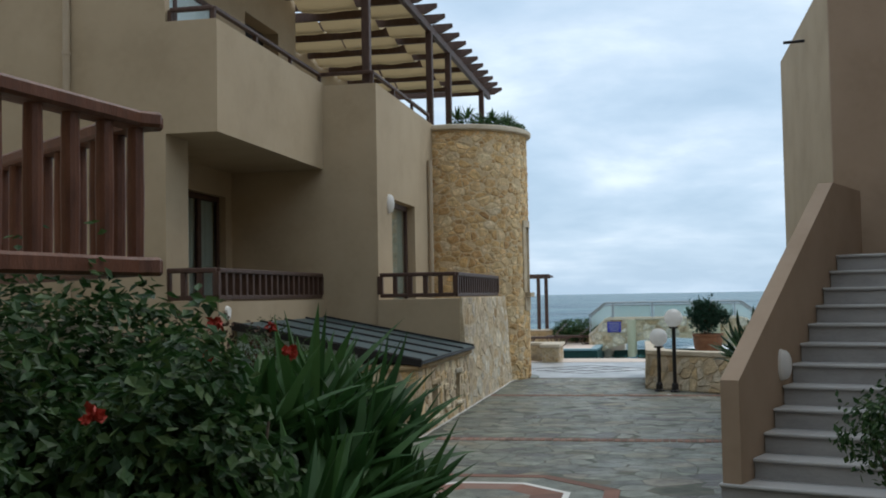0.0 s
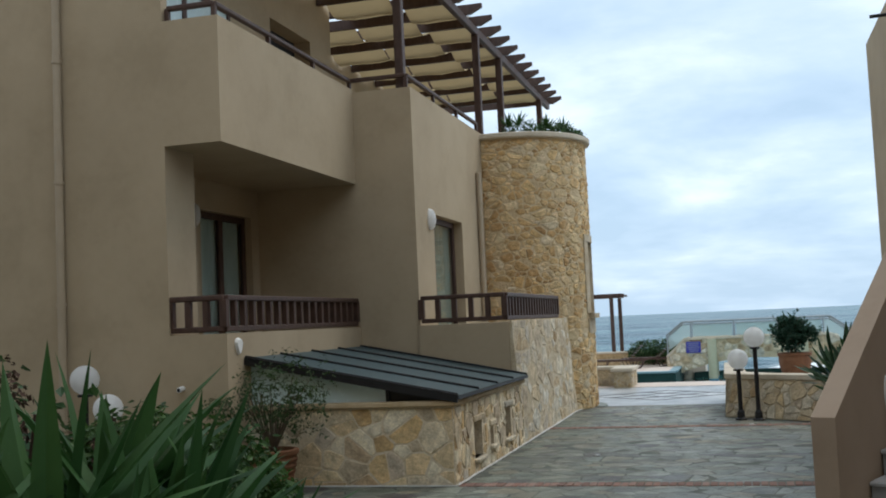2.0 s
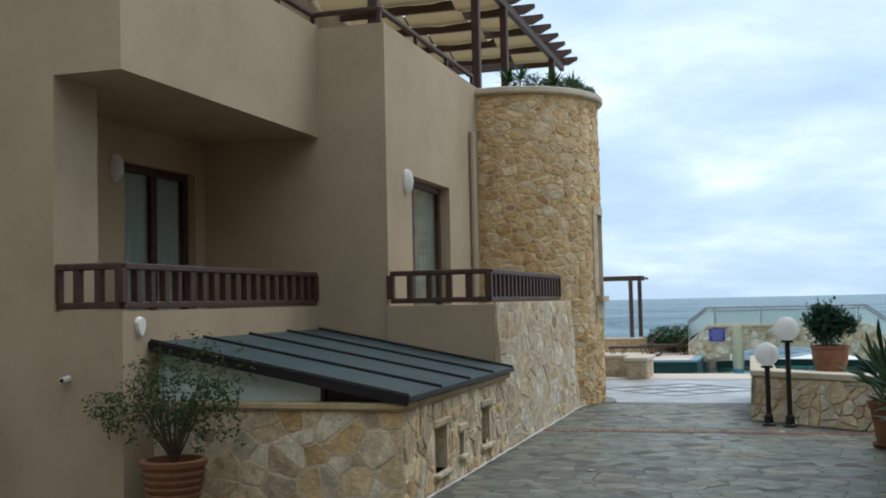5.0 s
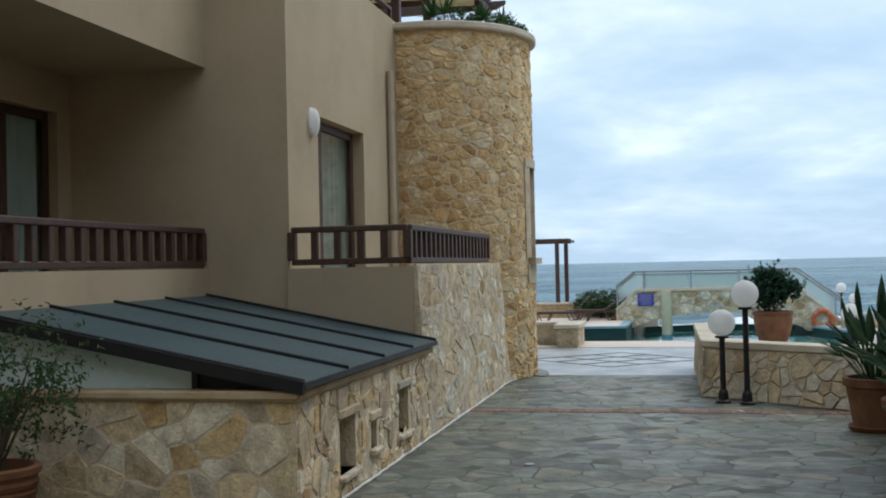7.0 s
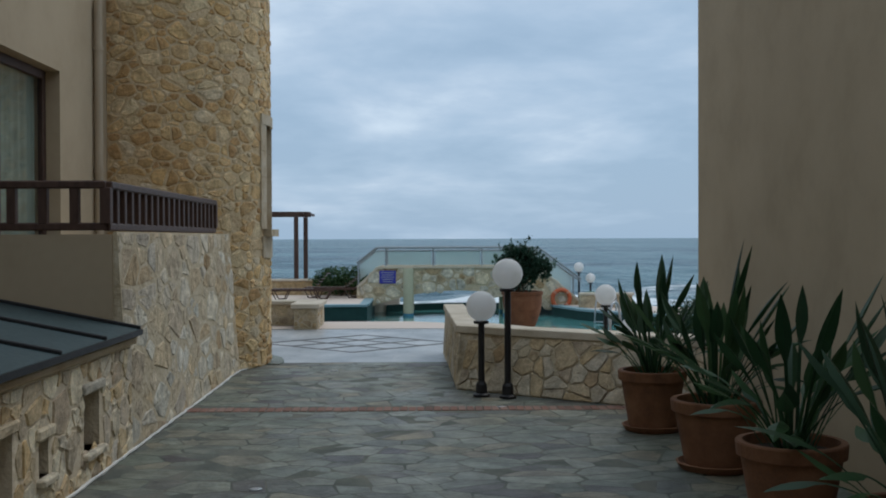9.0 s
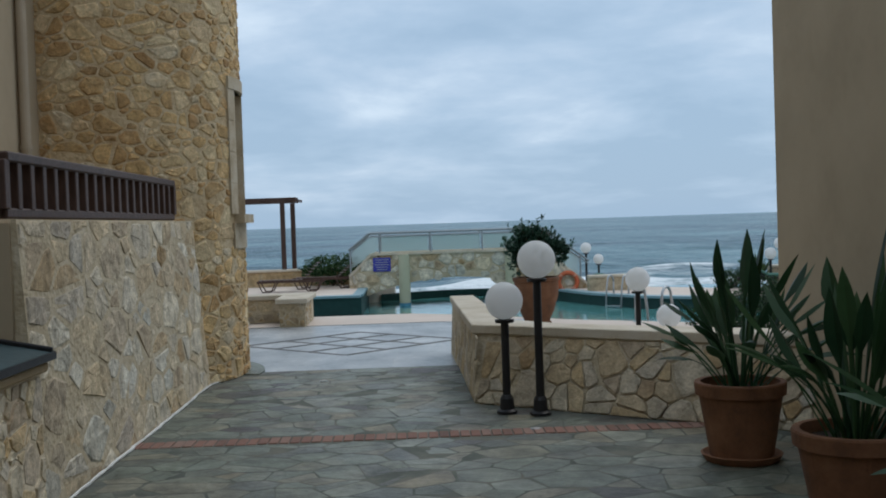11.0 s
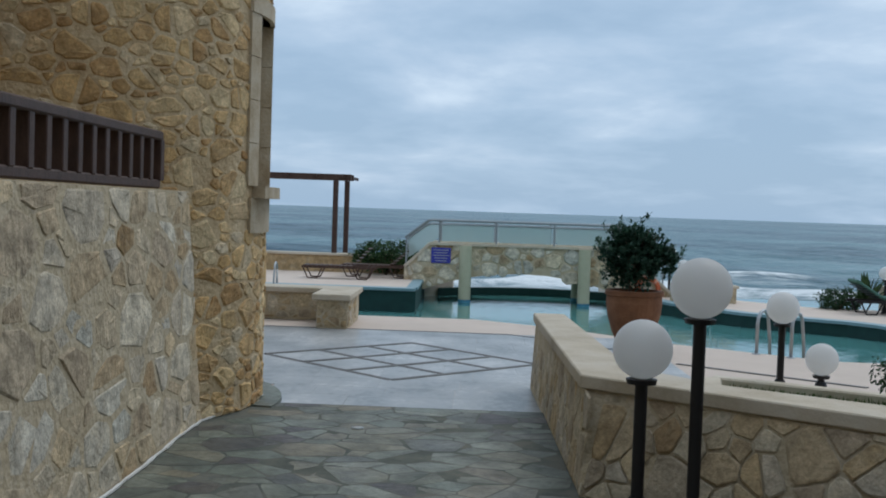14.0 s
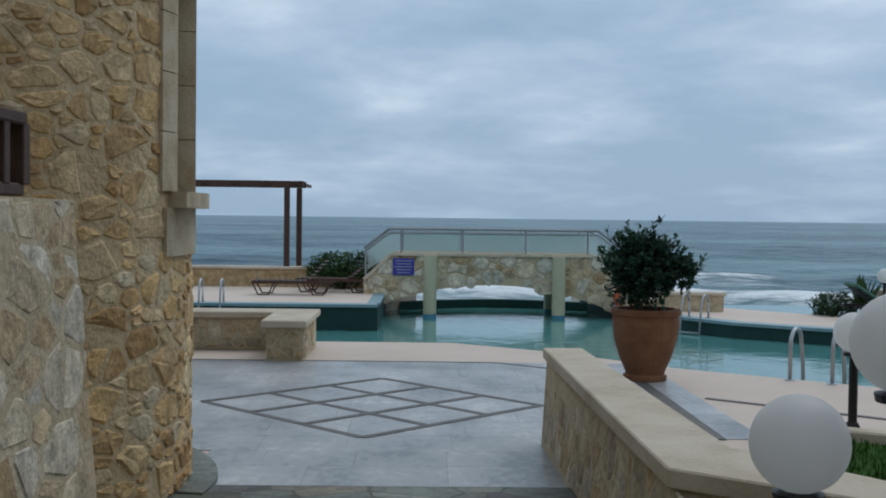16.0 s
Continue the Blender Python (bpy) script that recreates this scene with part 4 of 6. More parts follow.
for y in RY:
    bm = bmesh.new()
    inn = -6.44 if y < 14.95 else -7.60
    prof = [(inn, PZ + 0.13), (-4.12, PZ + 0.13), (-3.90, PZ + 0.24), (-3.90, PZ + 0.31), (inn, PZ + 0.31)]
    lo = [bm.verts.new((x, y - 0.04, z)) for x, z in prof]
    hi = [bm.verts.new((x, y + 0.04, z)) for x, z in prof]
    bm.faces.new(lo)
    bm.faces.new(hi[::-1])
    for k in range(5):
        j = (k + 1) % 5
        bm.faces.new((lo[k], hi[k], hi[j], lo[j]))
    part("rafter", bm, M_WOOD, perg)
for row, (x0, x1) in enumerate(((-6.42, -5.27), (-5.23, -4.32), (-7.58, -6.46))):
    for a, b in zip(RY[row % 2::2], RY[row % 2 + 2::2]):
        if row == 2 and a < 14.95:
            continue
        vs, fs = [], []
        n, m = 14, 4
        for i in range(n + 1):
            for j in range(m + 1):
                u, v = i / n, j / m
                z = PZ + 0.215 + 0.115 * math.cos(math.tau * u) - 0.03 * math.sin(math.pi * v) * abs(math.sin(math.tau * u)) + 0.012 * math.sin(9 * v + a)
                vs.append((x0 + (x1 - x0) * v, a + 0.01 + (b - a - 0.02) * u, z))
        fs = [(i * (m + 1) + j, i * (m + 1) + j + 1, (i + 1) * (m + 1) + j + 1, (i + 1) * (m + 1) + j) for i in range(n) for j in range(m)]
        raw("canvas_strip", vs, fs, M_CANVAS, perg, smooth=True)

trail = thing("terrace_railing", "low dark brown rail along the upper parapets", "railing", at=(-4.9, 9.6, 5.07))
RP = [(-5.55, YN + 0.07), (XB - 0.07, YN + 0.07), (XB - 0.07, YC + 0.07), (WA - 0.08, YC + 0.07), (WA - 0.08, 15.95)]
for k, (a, b) in enumerate(zip(RP, RP[1:])):
    bm = bmesh.new()
    za = 5.22 - 0.003 * (k % 2)
    beam(bm, (*a, za), (*b, za), 0.07, 0.055, 0.01)
    part("rail", bm, M_WOOD, trail)
    n = max(1, round((Vector(b) - Vector(a)).length / 1.4))
    for i in range(n + (k == 3)):
        p = Vector(a).lerp(Vector(b), i / n)
        bm = bmesh.new()
        beam(bm, (*p, 5.02), (p.x, p.y + 0.0001, za), 0.05, 0.05)
        part("post", bm, M_WOOD, trail)

# ---------------------------------------------------------------- plants


def blade_geo(vs, fs, base, yaw, pitch, length, width, droop, rng, seg=6, fold=0.25, taper=0.6, stem=0.0):
    """A strap leaf: a folded strip that leaves base along yaw and pitch (degrees) and bends down by droop."""
    p = Vector(base)
    el = radians(pitch)
    side = Vector((-math.sin(yaw), math.cos(yaw), 0))
    k0 = len(vs)
    for k in range(seg + 1):
        u = k / seg
        d = Vector((math.cos(yaw) * math.cos(el), math.sin(yaw) * math.cos(el), math.sin(el)))
        up = side.cross(d)
        if stem and u < stem:
            w = 0.010
        else:
            q = (u - stem) / (1 - stem)
            w = width * (min(1, 0.35 + q / (0.25 if not stem else 0.42)) if q < taper else 1) * max(0.0, 1 - max(0, (q - taper) / (1 - taper)) ** 1.6) * 0.5
        vs += [tuple(p - side * w + up * w * fold), tuple(p), tuple(p + side * w + up * w * fold)]
        p = p + d * length / seg
        el -= radians(droop) / seg * (0.4 + 1.2 * u)
    for k in range(seg):
        a = k0 + 3 * k
        fs += [(a, a + 1, a + 4, a + 3), (a + 1, a + 2, a + 5, a + 4)]


def leaf_geo(vs, fs, p, n, size, rng, ratio=0.5):
    """One small leaf at p, facing about n, as two folded quads with a pointed tip."""
    n = Vector(n).normalized()
    t = n.orthogonal().normalized()
    t = Matrix.Rotation(rng.uniform(0, math.tau), 3, n) @ t
    t = (t + Vector((0, 0, rng.uniform(-0.5, 0.2)))).normalized()
    s = n.cross(t).normalized()
    L, W = size * rng.uniform(0.7, 1.25), size * ratio * rng.uniform(0.8, 1.2)
    p = Vector(p)
    k = len(vs)
    vs += [tuple(p), tuple(p + t * L * 0.45 + s * W * 0.5 + n * W * 0.12), tuple(p + t * L), tuple(p + t * L * 0.45 - s * W * 0.5 + n * W * 0.12), tuple(p + t * L * 0.5 - n * W * 0.1)]
    fs += [(k, k + 1, k + 4), (k + 1, k + 2, k + 4), (k + 2, k + 3, k + 4), (k + 3, k, k + 4)]


def crown_geo(center, radii, n, size, seed, ratio=0.5, floor=None, lump=0.35, freq=1.6):
    """Leaves spread through an uneven, gappy ellipsoid: denser towards the shell, gathered on twigs."""
    rng = random.Random(seed)
    vs, fs = [], []
    c = Vector(center)
    made = 0
    tries = 0
    while made < n and tries < n * 12:
        tries += 1
        d = Vector((rng.gauss(0, 1), rng.gauss(0, 1), rng.gauss(0, 1)))
        if d.length < 1e-3:
            continue
        d.normalize()
        f = 1 + lump * noise.noise(d * freq + Vector((seed * 1.7, 0, 0))) + 0.5 * lump * noise.noise(d * freq * 3.1 + Vector((0, seed, 0)))
        r = f * rng.uniform(0.45, 1) ** 0.5
        p = Vector((c.x + d.x * radii[0] * r, c.y + d.y * radii[1] * r, c.z + d.z * radii[2] * r))
        if floor is not None and p.z < floor:
            continue
        if noise.noise(p * (2.2 / max(0.3, radii[0])) + Vector((seed, 3, 1))) < -0.28:
            continue
        nrm = (d + Vector((rng.uniform(-0.9, 0.9), rng.uniform(-0.9, 0.9), rng.uniform(-0.2, 1.1)))).normalized()
        for q in range(3):
            leaf_geo(vs, fs, p + Vector((rng.uniform(-1, 1), rng.uniform(-1, 1), rng.uniform(-1, 1))) * size * 0.6, nrm + Vector((rng.uniform(-0.5, 0.5), rng.uniform(-0.5, 0.5), 0)), size, rng, ratio)
        made += 1
    return vs, fs


def twigs(parent, base, center, radii, n, seed, r=0.012):
    rng = random.Random(seed)
    for k in range(n):
        d = Vector((rng.uniform(-1, 1), rng.uniform(-1, 1), rng.uniform(-0.2, 1)))
        tip = Vector(center) + Vector((d.x * radii[0], d.y * radii[1], d.z * radii[2])) * 0.75
        mid = Vector(base).lerp(tip, 0.5) + Vector((rng.uniform(-0.1, 0.1), rng.uniform(-0.1, 0.1), 0.08)) * radii[2]
        bm = bmesh.new()
        tube(bm, [Vector(base) + Vector((rng.uniform(-0.02, 0.02), rng.uniform(-0.02, 0.02), 0)), mid, tip], [r, r * 0.7, r * 0.3], 6)
        part("branch", bm, M_BARK, parent)


def bush(name, label, category, center, radii, n, size, seed, material, base=None, floor=None, ratio=0.5, lump=0.35):
    b = thing(name, label, category, at=(center[0], center[1], (base or center)[2] if base else center[2] - radii[2]))
    vs, fs = crown_geo(center, radii, n, size, seed, ratio, floor, lump)
    raw("foliage", vs, fs, material, b)
    twigs(b, base or (center[0], center[1], center[2] - radii[2]), center, radii, 14, seed, 0.014)
    return b


def pot(t, at, profile, mat=M_TERRA, saucer=0.0):
    part("pot", lathe(profile, at, 36), mat, t, smooth=False)
    top_r, top_z = max(r for r, z in profile), max(z for r, z in profile)
    part("soil", lathe([(0, top_z - 0.05), (top_r - 0.045, top_z - 0.06)], at, 24), M_SOIL, t)
    if saucer:
        part("saucer", lathe([(0, 0), (saucer, 0), (saucer + 0.03, 0.045), (saucer + 0.015, 0.05), (saucer - 0.015, 0.02), (0, 0.02)], at, 36), mat, t)


# bird-of-paradise pots along the right wall
def strelitzia(at, R, hgt, seed, spread, label, tall=1.0):
    t = thing("potted_plant", label, "potted plant", "potted plants by the wall", at=at)
    z0 = 0.02
    pot(t, at, [(0, z0), (R * 0.68, z0), (R * 0.72, z0 + 0.02), (R * 0.94, hgt - 0.09), (R * 0.94, hgt - 0.085), (R * 1.02, hgt - 0.08), (R * 1.04, hgt - 0.01), (R * 1.02, hgt), (R * 0.9, hgt), (R * 0.88, hgt - 0.08)], saucer=R * 0.82)
    rng = random.Random(seed)
    for k in range(46):
        vs, fs = [], []
        yaw = rng.uniform(0, math.tau)
        rr = rng.uniform(0.0, 0.13)
        out = rng.uniform(0, 1) ** 0.9
        b = (at[0] + rr * math.cos(yaw), at[1] + rr * math.sin(yaw), at[2] + hgt - 0.07)
        blade_geo(vs, fs, b, yaw, 88 - 46 * out * spread, rng.uniform(0.54, 1.0) * (1.08 - 0.28 * out) * tall, rng.uniform(0.068, 0.105), rng.uniform(5, 90) * (0.2 + out), rng, seg=14, fold=0.5, taper=0.42, stem=rng.uniform(0.52, 0.68))
        raw("leaf", vs, fs, M_LEAF_DEEP, t)
    return t


strelitzia((1.50, 12.35, 0), 0.275, 0.50, 3, 1.0, "bird-of-paradise plant in a terracotta pot with saucer")
strelitzia((1.62, 10.85, 0), 0.30, 0.48, 4, 0.85, "bird-of-paradise plant in a wide terracotta pot", 1.15)
strelitzia((1.58, 9.22, 0), 0.285, 0.50, 5, 0.95, "bird-of-paradise plant in a terracotta pot against the wall", 1.08)
strelitzia((1.62, 7.75, 0), 0.285, 0.50, 6, 1.15, "bird-of-paradise plant in a terracotta pot near the corner")

# ribbed pot with a loose shrub by the lean-to
rp = thing("potted_shrub", "loose grey-green shrub in a ribbed terracotta pot", "potted plant", at=(-4.42, 7.52, 0))
prof = [(0, 0.0), (0.15, 0.0)]
for k in range(6):
    z = 0.03 + k * 0.058
    r = 0.165 + 0.08 * (k / 5) ** 0.7
    prof += [(r, z), (r + 0.011, z + 0.029), (r, z + 0.054)]
prof += [(0.25, 0.395), (0.268, 0.405), (0.272, 0.445), (0.258, 0.455), (0.225, 0.455), (0.21, 0.39)]
pot(rp, (-4.42, 7.52, 0), prof)
twigs(rp, (-4.42, 7.52, 0.42), (-4.34, 7.48, 0.95), (0.50, 0.42, 0.36), 22, 8, 0.011)
vs, fs = crown_geo((-4.28, 7.48, 0.98), (0.46, 0.40, 0.38), 620, 0.050, 12, 0.36, 0.52, 0.95, 2.3)
v2, f2 = crown_geo((-4.86, 7.42, 0.86), (0.26, 0.22, 0.17), 150, 0.046, 13, 0.40, 0.5, 0.7, 2.3)
fs += [tuple(i + len(vs) for i in f) for f in f2]
vs += v2
raw("foliage", vs, fs, M_LEAF_GREY, rp)

# urn with a round bush on the pool deck
ur = thing("potted_bush", "dark round bush in a large terracotta urn", "potted plant", at=(1.33, 22.15, -0.085))
UA = (1.33, 22.15, -0.085)
pot(ur, UA, [(0, 0), (0.215, 0), (0.225, 0.02), (0.225, 0.06), (0.20, 0.075), (0.205, 0.10), (0.27, 0.25), (0.325, 0.44), (0.345, 0.60), (0.34, 0.685), (0.36, 0.695), (0.365, 0.745), (0.345, 0.755), (0.30, 0.755), (0.29, 0.68)])
bm = bmesh.new()
tube(bm, [(1.33, 22.15, 0.55), (1.34, 22.15, 0.80), (1.31, 22.14, 1.0)], [0.035, 0.03, 0.02], 8)
tube(bm, [(1.30, 22.16, 0.55), (1.24, 22.14, 0.80), (1.18, 22.16, 1.0)], [0.03, 0.022, 0.015], 8)
tube(bm, [(1.33, 22.15, 0.80), (1.50, 22.14, 0.92), (1.70, 22.12, 1.06)], [0.018, 0.014, 0.008], 8)
part("trunk", bm, M_BARK, ur)
twigs(ur, (1.31, 22.15, 0.85), (1.32, 22.15, 1.16), (0.42, 0.4, 0.38), 18, 5, 0.012)
rng = random.Random(9)
vs, fs = [], []
for k in range(1250):
    d = Vector((rng.gauss(0, 1), rng.gauss(0, 1), rng.gauss(0.15, 0.9))).normalized()
    f = 1 + 0.36 * noise.noise(d * 1.9 + Vector((4, 1, 0))) + 0.22 * noise.noise(d * 4.5)
    r = rng.uniform(0.40, 0.98) * f
    if k % 9:
        p = Vector((1.29 + d.x * 0.40 * r, 22.15 + d.y * 0.38 * r, 1.08 + d.z * 0.42 * r))
    else:
        p = Vector((1.70 + d.x * 0.17 * r, 22.12 + d.y * 0.17 * r, 1.05 + d.z * 0.15 * r))
    if p.z < 0.71:
        continue
    g = (d + Vector((rng.uniform(-0.4, 0.4), rng.uniform(-0.4, 0.4), rng.uniform(0.1, 0.8)))).normalized()
    length = rng.uniform(0.03, 0.07) if rng.random() < 0.93 else rng.uniform(0.12, 0.17)
    for q in range(9):
        t = g * 0.6 + Vector((rng.uniform(-1, 1), rng.uniform(-1, 1), rng.uniform(-0.7, 0.8)))
        blade_geo(vs, fs, p + g * length * q / 8, math.atan2(t.y, t.x), math.degrees(math.atan2(t.z, math.hypot(t.x, t.y))), rng.uniform(0.038, 0.066), 0.034, 12, rng, seg=2, fold=0.3, taper=0.4)
raw("foliage", vs, fs, M_LEAF_BLUE, ur)

# plants on the tower top
tp = thing("roof_planting", "low green shrubs and spiky rosettes on the tower top", "shrub", at=(TC[0], TC[1], 4.95))
part("soil", lathe([(0, 4.99), (TR - 0.33, 4.97)], (*TC, 0), 32), M_SOIL, tp)
for k, (x, y, r, h) in enumerate(((-3.3, 16.6, 0.42, 0.20), (-2.85, 17.0, 0.4, 0.17), (-3.05, 17.6, 0.5, 0.22), (-2.62, 17.45, 0.2, 0.12), (-3.75, 17.9, 0.6, 0.2))):
    vs, fs = crown_geo((x, y, 5.02 + h * 0.5), (r, r, h), 420, 0.06, 31 + k, 0.35, 4.95, 0.4)
    raw("foliage", vs, fs, M_LEAF, tp)
rng = random.Random(77)
for x, y in ((-3.62, 16.35), (-2.98, 16.75), (-2.75, 17.2), (-3.4, 16.2)):
    vs, fs = [], []
    for k in range(26):
        blade_geo(vs, fs, (x, y, 5.16), rng.uniform(0, math.tau), rng.uniform(5, 80), rng.uniform(0.20, 0.33), 0.05, 15, rng, seg=3, taper=0.3)
    tagged(raw("rosette", vs, fs, M_BLADE, tp), kind="stuff")

# ---------------------------------------------------------------- hedge at the start
hedge = thing("hibiscus_hedge", "dense dark green hedge with a few red flowers", "hedge", at=(-1.6, -1.0, 0))
HB = [(-1.62, -1.75, 0.85, 0.56, 0.55, 0.70, 4600), (-1.25, -1.38, 0.90, 0.36, 0.5, 0.60, 3600), (-2.2, -1.6, 1.0, 0.7, 0.6, 0.78, 4200), (-1.95, -0.95, 1.02, 0.75, 0.6, 0.78, 4800), (-1.75, -1.15, 0.95, 0.5, 0.5, 0.74, 3800),
      (-1.48, -0.72, 0.90, 0.44, 0.55, 0.60, 2800), (-2.7, -0.6, 0.95, 0.7, 0.6, 0.76, 2600), (-2.0, -0.1, 0.85, 0.7, 0.5, 0.66, 2400), (-1.5, -2.25, 0.6, 0.5, 0.4, 0.6, 2600), (-1.95, 0.2, 0.88, 0.5, 0.4, 0.60, 2400), (-1.08, -1.68, 0.92, 0.32, 0.36, 0.64, 3000)]
for k, (x, y, z, a, b, c, n) in enumerate(HB):
    vs, fs = crown_geo((x, y, z), (a, b, c), int(n * 0.62), 0.052, 41 + k, 0.60, 0.05, 0.38, 2.4)
    raw("foliage", vs, fs, M_LEAF if k != 2 else M_LEAF_DEEP, hedge)
    twigs(hedge, (x, y, 0), (x, y, z), (a, b, c), 10, 60 + k, 0.014)


def flower(parent, at, r, seed):
    rng = random.Random(seed)
    vs, fs = [], []
    for k in range(9):
        a = k * math.tau / 9 + rng.uniform(-0.3, 0.3)
        n = Vector((math.cos(a), math.sin(a), rng.uniform(0.2, 1.1)))
        for q in range(2):
            leaf_geo(vs, fs, Vector(at) + Vector((rng.uniform(-1, 1), rng.uniform(-1, 1), rng.uniform(-1, 1))) * r * 0.3, n, r, rng, 0.9)
    raw("red_flower", vs, fs, M_FLOWER, parent)


for k, (at, r) in enumerate((((-0.76, -1.67, 1.545), 0.024), ((-1.01, -1.57, 1.616), 0.026), ((-1.14, -2.02, 1.41), 0.030), ((-1.02, -1.60, 1.53), 0.022), ((-1.44, -2.04, 1.49), 0.02), ((-0.95, -1.3, 1.60), 0.018))):
    flower(hedge, at, r, 90 + k)
dry = thing("dry_flower_stems", "brown dry flower heads on thin stems", "plant", at=(-1.3, -0.6, 0))
rng = random.Random(15)
for k in range(8):
    x, y = rng.uniform(-2.1, -1.2), rng.uniform(-0.7, 0.2)
    h = rng.uniform(1.32, 1.58)
    bm = bmesh.new()
    tube(bm, [(x, y, 0.5), (x + rng.uniform(-0.04, 0.04), y, 0.9), (x + rng.uniform(-0.07, 0.07), y, h)], 0.005, 5)
    part("stem", bm, M_DRY, dry)
    vs, fs = crown_geo((x, y, h), (0.05, 0.05, 0.09), 26, 0.02, 120 + k, 0.7)
    raw("flower_head", vs, fs, M_DRY, dry)


def spiky(at, n, length, seed, width=0.074):
    t = thing("spiky_plant", "green spiky plant with long pointed strap leaves", "plant", "spiky plants in the hedge", at=at)
    r = random.Random(seed)
    for k in range(n):
        vs, fs = [], []
        yaw = r.uniform(0, math.tau)
        out = r.uniform(0, 1) ** 0.7
        blade_geo(vs, fs, (at[0] + 0.03 * math.cos(yaw), at[1] + 0.03 * math.sin(yaw), at[2] + r.uniform(0, 0.12)), yaw, 84 - 72 * out, length * r.uniform(0.72, 1.12), width * r.uniform(0.8, 1.2), r.uniform(-6, 34), r, seg=6, fold=0.55, taper=0.12)
        raw("leaf", vs, fs, M_BLADE, t)
    bm = bmesh.new()
    tube(bm, [(at[0], at[1], 0), at], [0.05, 0.04], 8)
    part("stem", bm, M_BARK, t)


for k, (x, y, z, L) in enumerate(((-0.98, -0.92, 1.20, 0.40), (-0.82, -0.76, 1.14, 0.38), (-0.78, -0.54, 1.02, 0.33), (-0.76, -1.62, 0.92, 0.36), (-1.06, -1.16, 1.16, 0.38), (-0.80, -1.08, 0.98, 0.36), (-1.06, -0.58, 1.20, 0.37), (-0.92, -0.62, 1.10, 0.36),
                              (-1.22, -0.38, 0.96, 0.30), (-1.36, -0.62, 1.08, 0.34), (-0.74, -0.82, 0.86, 0.32), (-0.82, -1.36, 0.92, 0.34), (-0.98, -0.44, 0.90, 0.30), (-1.75, -0.30, 1.16, 0.36), (-0.70, -0.62, 0.86, 0.30), (-0.88, -0.92, 1.02, 0.36), (-0.80, -1.82, 0.84, 0.34))):
    spiky((x, y, z), 30, L, 200 + k)
low = thing("low_hedge", "rounded bright green shrub at the paving edge", "hedge", at=(-1.3, 0, 0))
for k, (x, y, z, a, b, c, n) in enumerate(((-1.34, 0.06, 1.00, 0.46, 0.46, 0.48, 9000), (-1.70, 0.40, 0.90, 0.5, 0.45, 0.48, 4000), (-0.86, -0.72, 0.55, 0.27, 0.52, 0.50, 2600), (-2.2, 0.6, 0.8, 0.6, 0.5, 0.5, 1400), (-0.92, -0.28, 0.62, 0.30, 0.34, 0.54, 2200))):
    vs, fs = crown_geo((x, y, z), (a, b, c), n, 0.030, 71 + k, 0.52, 0.02, 0.16)
    raw("foliage", vs, fs, M_LEAF_BRIGHT, low)
bush("stair_shrub", "small round green shrub beside the stair", "shrub", (1.55, 1.15, 0.95), (0.50, 0.45, 0.36), 900, 0.05, 88, M_LEAF, (1.55, 1.15, 0.0))

# ---------------------------------------------------------------- lamps


def globe_lamp(at, h, label, r=0.152):
    t = thing("globe_lamp", label, "garden lamp", "globe lamps", at=at)
    part("base", lathe([(0, 0), (0.085, 0), (0.085, 0.02), (0.06, 0.035), (0.055, 0.12), (0.04, 0.15), (0, 0.15)], at, 16), M_FASCIA, t)
    part("pole", lathe([(0.033, 0.14), (0.033, h)], at, 14), M_FASCIA, t, smooth=True)
    part("collar", lathe([(0.03, h - 0.03), (0.075, h - 0.03), (0.08, h - 0.005), (0.05, h), (0.0, h)], at, 18), M_FASCIA, t)
    n = 18
    prof = [(r * math.sin(math.pi * k / n), h + r * 0.97 - r * math.cos(math.pi * k / n)) for k in range(n + 1)]
    prof[0], prof[-1] = (0, prof[0][1]), (0, prof[-1][1])
    part("globe", lathe(prof, at, 32), M_GLOBE, t, "white opal glass globe", smooth=True)
    return t


globe_lamp((0.178, 14.29, 0), 0.765, "short black lamp post with a white globe")
globe_lamp((0.435, 14.16, 0), 1.095, "tall black lamp post with a white globe")
globe_lamp((-6.40, 7.22, 0), 1.09, "tall black lamp post with a white globe by a wall")
globe_lamp((-6.05, 7.10, 0), 0.79, "short black lamp post with a white globe by a wall")
globe_lamp((2.25, 19.0, -0.06), 0.68, "black lamp post with a white globe on the pool deck")
globe_lamp((2.62, 18.95, -0.06), 0.21, "low black lamp with a white globe on the pool deck")
globe_lamp((4.5, 37.0, -0.50), 1.02, "distant black lamp post with a white globe", 0.155)
globe_lamp((4.88, 37.1, -0.50), 0.68, "distant short black lamp with a white globe", 0.15)
globe_lamp((9.19, 33.9, -0.50), 1.06, "distant black lamp post with a white globe", 0.155)
globe_lamp((8.96, 34.0, -0.50), 0.79, "distant short black lamp with a white globe", 0.155)

# wall lights, pipes, small fittings


